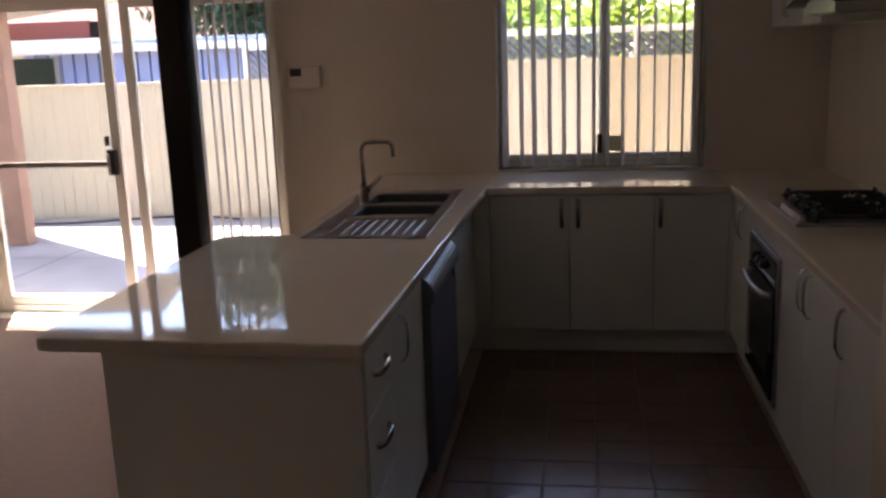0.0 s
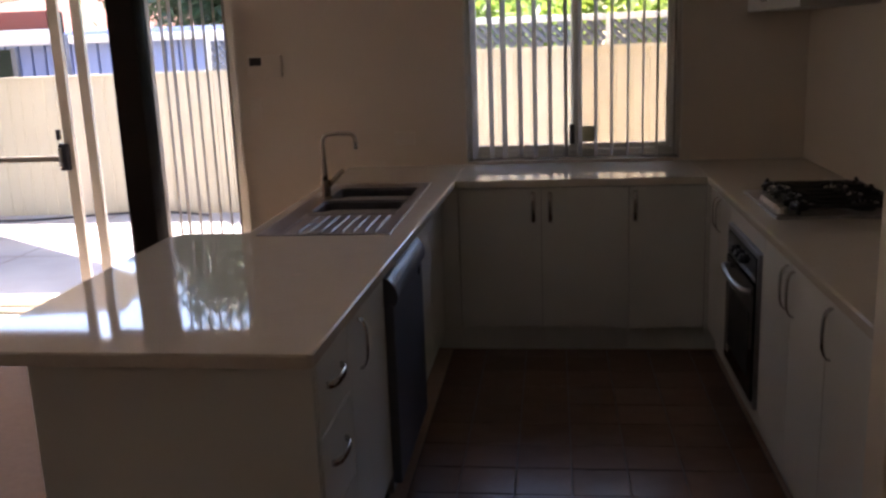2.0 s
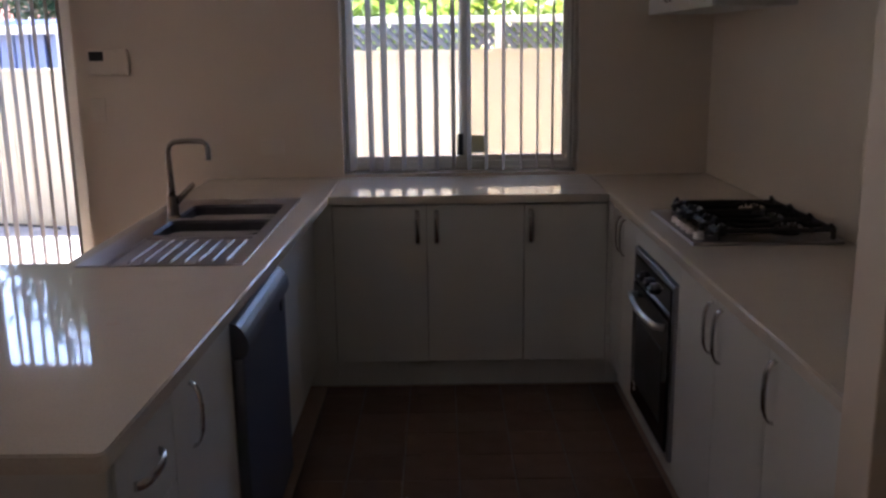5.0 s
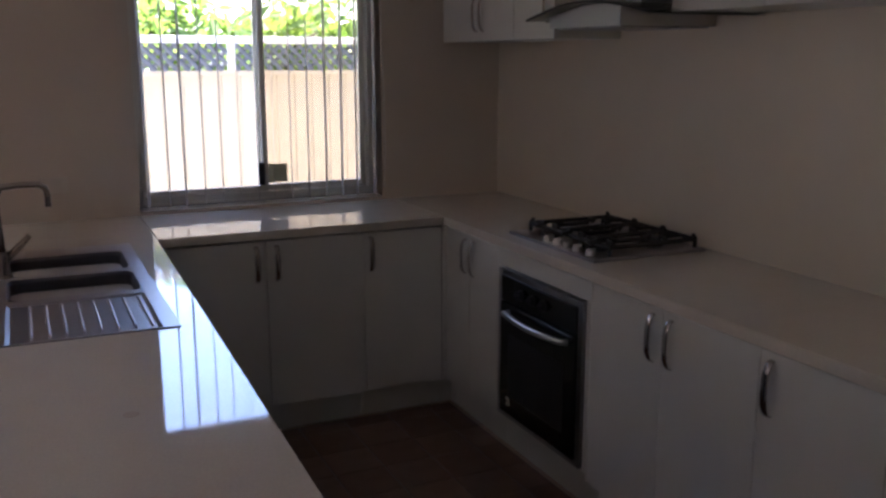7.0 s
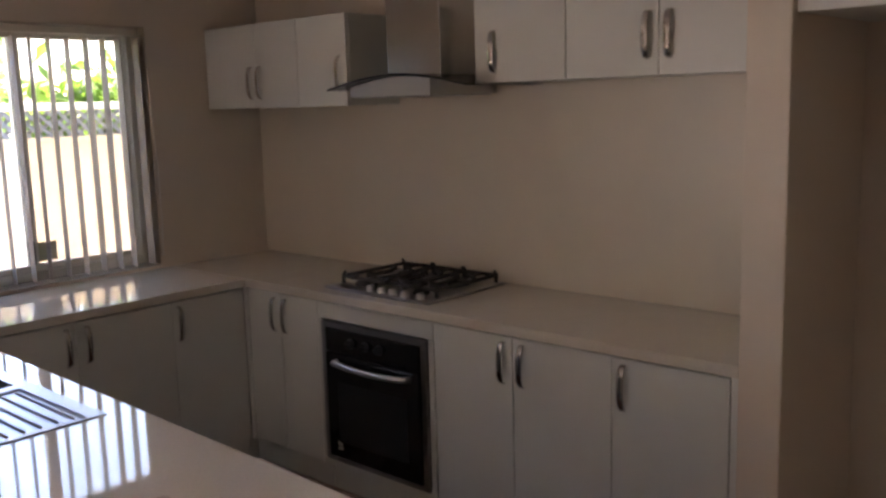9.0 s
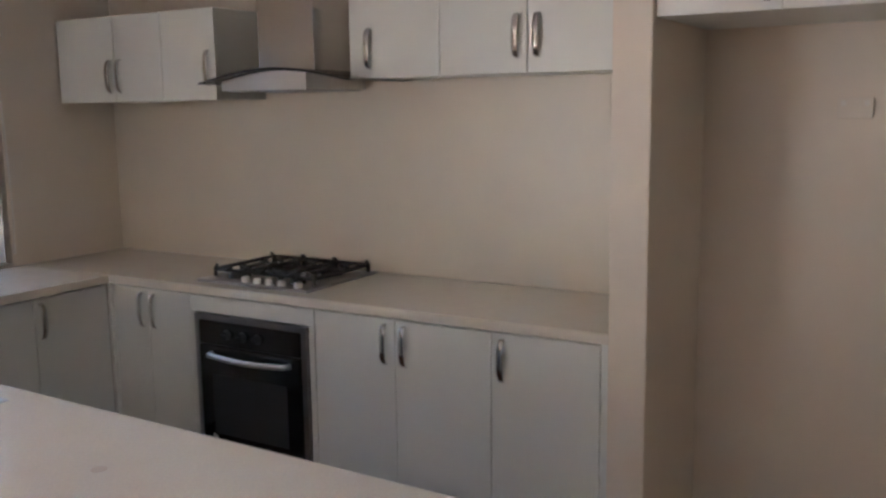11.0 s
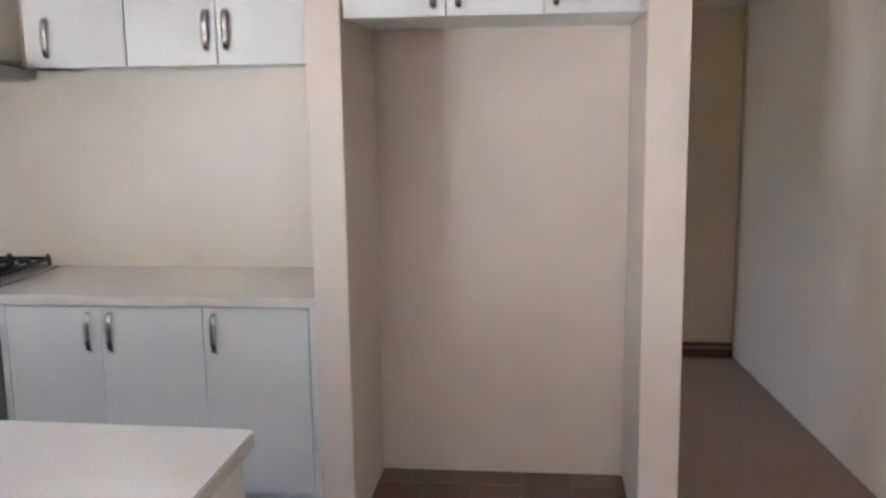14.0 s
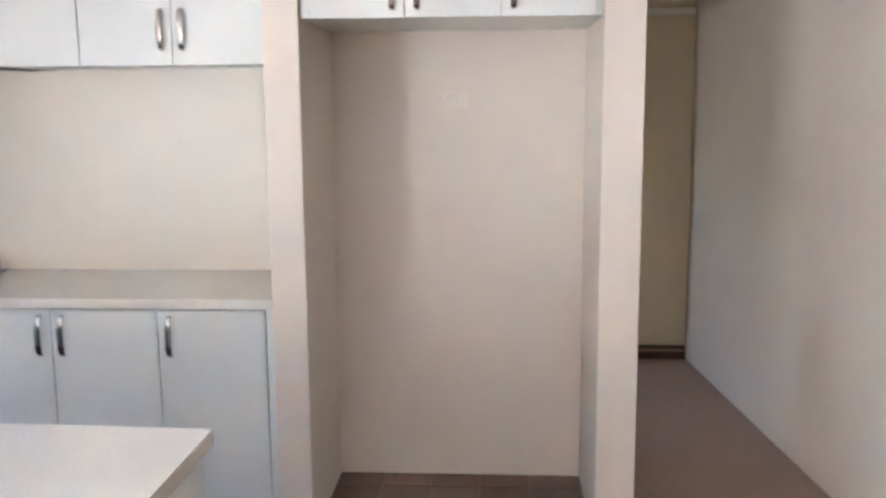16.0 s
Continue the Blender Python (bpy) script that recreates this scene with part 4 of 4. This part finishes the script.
def fence(label, x0, x1, y, z0, z1, lattice=None, top=None, group="fence"):
    """A ribbed steel fence with posts; lattice (b0, b1, zt) tops part of it."""
    r = root("fence", label, "fence", (x0 + x1) / 2, y, z0)
    step = 0.76
    n = max(1, round((x1 - x0) / step))
    w = (x1 - x0) / n
    bm = bmesh.new()
    m = 6
    pts = []
    for i in range(m):
        a = i / m * w
        pts += [(a, 0.0), (a + w / m * 0.78, 0.0), (a + w / m * 0.82, 0.007), (a + w / m * 0.96, 0.007)]
    pts.append((w, 0.0))
    lo = [bm.verts.new((a, d, 0)) for a, d in pts]
    hi = [bm.verts.new((a, d, z1 - z0)) for a, d in pts]
    lo2 = [bm.verts.new((a, d + 0.003, 0)) for a, d in pts]
    hi2 = [bm.verts.new((a, d + 0.003, z1 - z0)) for a, d in pts]
    for i in range(len(pts) - 1):
        bm.faces.new((lo[i], lo[i + 1], hi[i + 1], hi[i]))
        bm.faces.new((lo2[i], hi2[i], hi2[i + 1], lo2[i + 1]))
    me = bpy.data.meshes.new("panel")
    bm.to_mesh(me)
    bm.free()
    me.materials.append(FENCE)
    for i in range(n):
        p = new("panel", me)
        p.parent = r
        p.location = (x0 + i * w - r.location.x, 0, 0)
    wpart("top_rail", block(x0, x1, y - 0.02, y + 0.03, z1, z1 + 0.035, bevel=0.004), FENCE, r)
    for i in range(0, n + 1, 3):
        x = x0 + i * w
        wpart("post", block(x - 0.03, x + 0.03, y + 0.02, y + 0.06, z0, z1, bevel=0.004), FENCE, r)
    if lattice:
        for b0, b1, zt in lattice:
            zb = z1 + 0.036
            bm = bmesh.new()
            d = zt - zb
            k = int((b1 - b0) / 0.075)
            for i in range(-4, k + 1):
                for s in (1, -1):
                    xa = b0 + i * 0.075
                    xb = xa + d
                    za, zc = (zb, zt) if s == 1 else (zt, zb)
                    t0 = max(0.0, (b0 - xa) / d)
                    t1 = min(1.0, (b1 - xa) / d)
                    if t1 - t0 < 0.15:
                        continue
                    p0 = Vector((xa + d * t0, y + 0.012 * s, za + (zc - za) * t0))
                    p1 = Vector((xa + d * t1, y + 0.012 * s, za + (zc - za) * t1))
                    rod(bm, [p0, p1], 0.021, 4, flat=0.35)
            wpart("lattice", bm, LATTICE, r, "dark grey diagonal lattice")
            wpart("cap", block(b0, b1, y - 0.025, y + 0.035, zt, zt + 0.05, bevel=0.004), FENCE_WHITE, r, "white painted cap rail")
            wpart("lattice_post", block(b0 - 0.05, b0, y - 0.03, y + 0.03, z1 + 0.036, zt + 0.05, bevel=0.004), FENCE_WHITE, r, "white painted post")
    return r


fence("cream ribbed steel fence with lattice top behind the kitchen", -3.3, 6.0, 2.25, -0.139, 1.472,
      [(-3.1, -0.935, 1.69), (-0.88, 1.28, 1.69), (1.33, 3.5, 1.69), (3.55, 5.7, 1.69)])
fence("cream ribbed steel fence behind the patio", -12.0, -3.3, 4.0, -0.139, 1.335, [(-4.76, -3.35, 1.66)])
side = root("fence", "cream ribbed steel fence return beside the patio", "fence", -3.28, 3.1, -0.139)
wpart("panel", block(-3.29, -3.27, 2.3, 3.98, -0.139, 1.5), FENCE, side)

# pale blue shed wall behind the fence
shed = root("shed", "pale blue ribbed steel shed with white gutter", "shed", -5.0, 7.0, -0.14)
sb = bmesh.new()
for i in range(34):
    x = -8.3 + i * 0.17
    cube(sb, x, x + 0.14, 5.6, 5.7, -0.139, 1.70)
cube(sb, -8.3, -2.55, 5.7, 9.0, -0.139, 1.70)
wpart("wall", sb, BLUE_STEEL, shed)
wpart("gutter", block(-8.5, -2.4, 5.45, 5.62, 1.70, 1.79, bevel=0.01), FENCE_WHITE, shed, "white gutter")
wpart("roof", block(-8.5, -2.4, 5.5, 9.1, 1.791, 1.85, bevel=0.01), BLUE_STEEL, shed)

screen = root("shade_screen", "dark green shade cloth screen above the fence", "screen", -8.5, 5.0, 1.3)
wpart("cloth", block(-8.55, -7.52, 4.98, 5.0, 1.15, 1.66), SHADE, screen)
wpart("post", block(-7.52, -7.46, 4.96, 5.02, -0.139, 1.68, bevel=0.004), LATTICE, screen)
wpart("post", block(-8.61, -8.55, 4.96, 5.02, -0.139, 1.68, bevel=0.004), LATTICE, screen)

house = root("house", "neighbouring house with red tiled roof", "house", -16.0, 22.0, -0.14)
wpart("wall", block(-22, -9.0, 19, 26, -0.139, 2.17), BRICK, house)
rf = bmesh.new()
a = [rf.verts.new(p) for p in ((-22.6, 18.4, 2.175), (-8.4, 18.4, 2.175), (-8.4, 26.6, 2.175), (-22.6, 26.6, 2.175), (-19, 22.5, 4.3), (-12, 22.5, 4.3))]
for q in ((0, 1, 5, 4), (1, 2, 5), (2, 3, 4, 5), (3, 0, 4), (3, 2, 1, 0)):
    rf.faces.new([a[i] for i in q])
wpart("roof", rf, ROOF, house, "red tiled roof")
wpart("gutter", block(-22.7, -8.3, 18.25, 18.4, 1.87, 2.17), FENCE_WHITE, house, "white gutter")

perg = root("patio_cover", "patio cover with cream lining, red beam and timber post", "patio cover", -7.2, 3.4, -0.09)
wpart("post", block(-6.76, -6.56, 2.55, 2.71, -0.089, 2.36, bevel=0.006), TIMBER, perg, "pinkish brown timber post")
wpart("beam", block(-10.4, -6.72, 4.42, 4.54, 1.86, 2.05, bevel=0.004), RED_PAINT, perg, "dull red painted beam")
wpart("fascia", block(-10.4, -6.6, 4.38, 4.419, 1.725, 1.857, bevel=0.004), FENCE_WHITE, perg, "white painted fascia board")
wpart("bracket", block(-6.72, -6.60, 4.42, 4.56, 1.80, 2.04, bevel=0.02), POST, perg, "dark brown bracket")
wpart("post", block(-10.3, -10.18, 4.42, 4.54, -0.139, 1.859, bevel=0.006), FENCE_WHITE, perg)
wpart("post", block(-6.71, -6.62, 4.555, 4.64, -0.139, 1.80, bevel=0.006), LATTICE, perg, "grey steel post")
lin = bmesh.new()
low = [(-10.4, 4.6, 2.052), (-8.0, 4.42, 2.052), (-4.85, 2.2, 2.12), (-4.85, 1.75, 2.24), (-10.4, 1.75, 2.5)]
lower = [lin.verts.new(p) for p in low]
upper = [lin.verts.new((x, y, z + 0.05)) for x, y, z in low]
for i, j in ((1, 2), (2, 3), (3, 4)):
    lin.faces.new((lower[0], lower[i], lower[j]))
    lin.faces.new((upper[0], upper[j], upper[i]))
for i in range(5):
    j = (i + 1) % 5
    lin.faces.new((lower[i], lower[j], upper[j], upper[i]))
wpart("lining", lin, BRICK, perg, "cream lining boards")

hose = root("garden_hose", "dark garden hose lying on the patio", "hose", -6.2, 3.6, -0.089)
hb = [(-7.9 + 0.16 * i, 3.75 - 0.28 * math.sin(i * 0.33) * (0.4 + 0.03 * i), -0.078) for i in range(20)]
wpart("coil", rod(bmesh.new(), hb, 0.011, 8), BLACK_PLASTIC, hose, smooth=True)


def tree(label, x, y, h, spread, seed, leaf, n=1500):
    rnd = random.Random(seed)
    r = root("tree", label, "tree", x, y, -0.14, "garden trees")
    tk = bmesh.new()
    base = [(0, 0, 0), (0.05, 0.03, h * 0.25), (-0.04, 0.06, h * 0.45), (0.06, 0.0, h * 0.7)]
    rod(tk, base, [0.16, 0.12, 0.09, 0.04], 8)
    tips = []
    for i in range(9):
        a = i * 2.4 + rnd.random()
        z = h * (0.3 + 0.05 * i)
        e = Vector((math.cos(a), math.sin(a), 0)) * spread * (0.45 + 0.4 * rnd.random()) + Vector((0, 0, z + h * 0.2 * rnd.random() + 0.2))
        mid = Vector((0, 0, z)).lerp(e, 0.5) + Vector((0, 0, 0.15))
        rod(tk, [(0, 0, z), mid, e], [0.06, 0.04, 0.015], 6)
        tips += [mid, e, e.lerp(mid, 0.4)]
    tips += [Vector((0.06, 0, h * 0.72)), Vector((0, 0.1, h * 0.85))]
    part("trunk", tk, BARK, r)
    vs, fs = [], []
    for i in range(n):
        c = rnd.choice(tips) + Vector((rnd.gauss(0, 1), rnd.gauss(0, 1), rnd.gauss(0, 0.8))) * spread * 0.24
        s = 0.06 + 0.09 * rnd.random()
        q = Euler((rnd.uniform(-1, 1), rnd.uniform(-1, 1), rnd.uniform(0, 6.28))).to_matrix()
        k = len(vs)
        for u, v, w in ((-1, 0, 0), (0, -0.42, 0.12), (1, 0, -0.1), (0, 0.42, 0.12)):
            vs.append(c + q @ Vector((u * s, v * s, w * s)))
        fs += [(k, k + 1, k + 2), (k, k + 2, k + 3)]
    me = bpy.data.meshes.new("crown")
    me.from_pydata(vs, [], fs)
    me.materials.append(leaf)
    c = new("crown", me)
    c.parent = r
    return r


for i, (x, y, h, sp) in enumerate(((-3.0, 5.2, 2.8, 1.1), (-1.4, 4.6, 2.4, 0.9), (0.1, 5.0, 2.2, 0.95), (1.5, 4.5, 2.3, 1.0), (3.0, 5.0, 2.6, 1.2), (4.6, 4.6, 2.6, 1.3), (-2.1, 7.0, 2.6, 1.1), (0.9, 7.5, 2.45, 1.2))):
    tree("leafy green tree behind the fence", x, y, h, sp, 11 + i, LEAF if i in (3, 4, 7) else LEAF_LIGHT, 1500)
for i, (x, y, h, sp) in enumerate(((-4.2, 10.6, 5.4, 2.0), (-5.9, 10.2, 5.2, 2.0), (-7.4, 10.8, 5.4, 1.6), (-6.8, 12.4, 6.0, 2.0))):
    tree("dark green tree behind the shed", x, y, h, sp, 31 + i, DARK_LEAF, 8000)

# ---- floor tiles, last ----
P = 0.205


def tile_mesh(w, d):
    bm = block(-w / 2, w / 2, -d / 2, d / 2, 0.0, 0.006, bevel=0.0015, seg=1)
    me = bpy.data.meshes.new("tile")
    bmesh.ops.recalc_face_normals(bm, faces=bm.faces)
    bm.to_mesh(me)
    bm.free()
    me.materials.append(TILE)
    return me


def tile_field(parent, x0, x1, y0, y1, ox, oy):
    cache = {}
    i0, i1 = math.floor((x0 - ox) / P), math.ceil((x1 - ox) / P)
    j0, j1 = math.floor((y0 - oy) / P), math.ceil((y1 - oy) / P)
    for i in range(i0, i1):
        for j in range(j0, j1):
            a0, a1 = max(x0, ox + i * P + 0.003), min(x1, ox + (i + 1) * P - 0.003)
            b0, b1 = max(y0, oy + j * P + 0.003), min(y1, oy + (j + 1) * P - 0.003)
            if a1 - a0 < 0.012 or b1 - b0 < 0.012:
                continue
            key = (round(a1 - a0, 4), round(b1 - b0, 4))
            if key not in cache:
                cache[key] = tile_mesh(*key)
            t = new("tile", cache[key])
            t.parent = parent
            t.location = ((a0 + a1) / 2, (b0 + b1) / 2, -0.001)


tile_field(floor_tiles, -1.87, -0.556, -5.0, -0.56, -1.49 - 4 * P, -2.1)
tile_field(bpy.data.objects["recess_floor"], -0.545, -0.002, -4.098, -3.074, -0.55, -3.268)
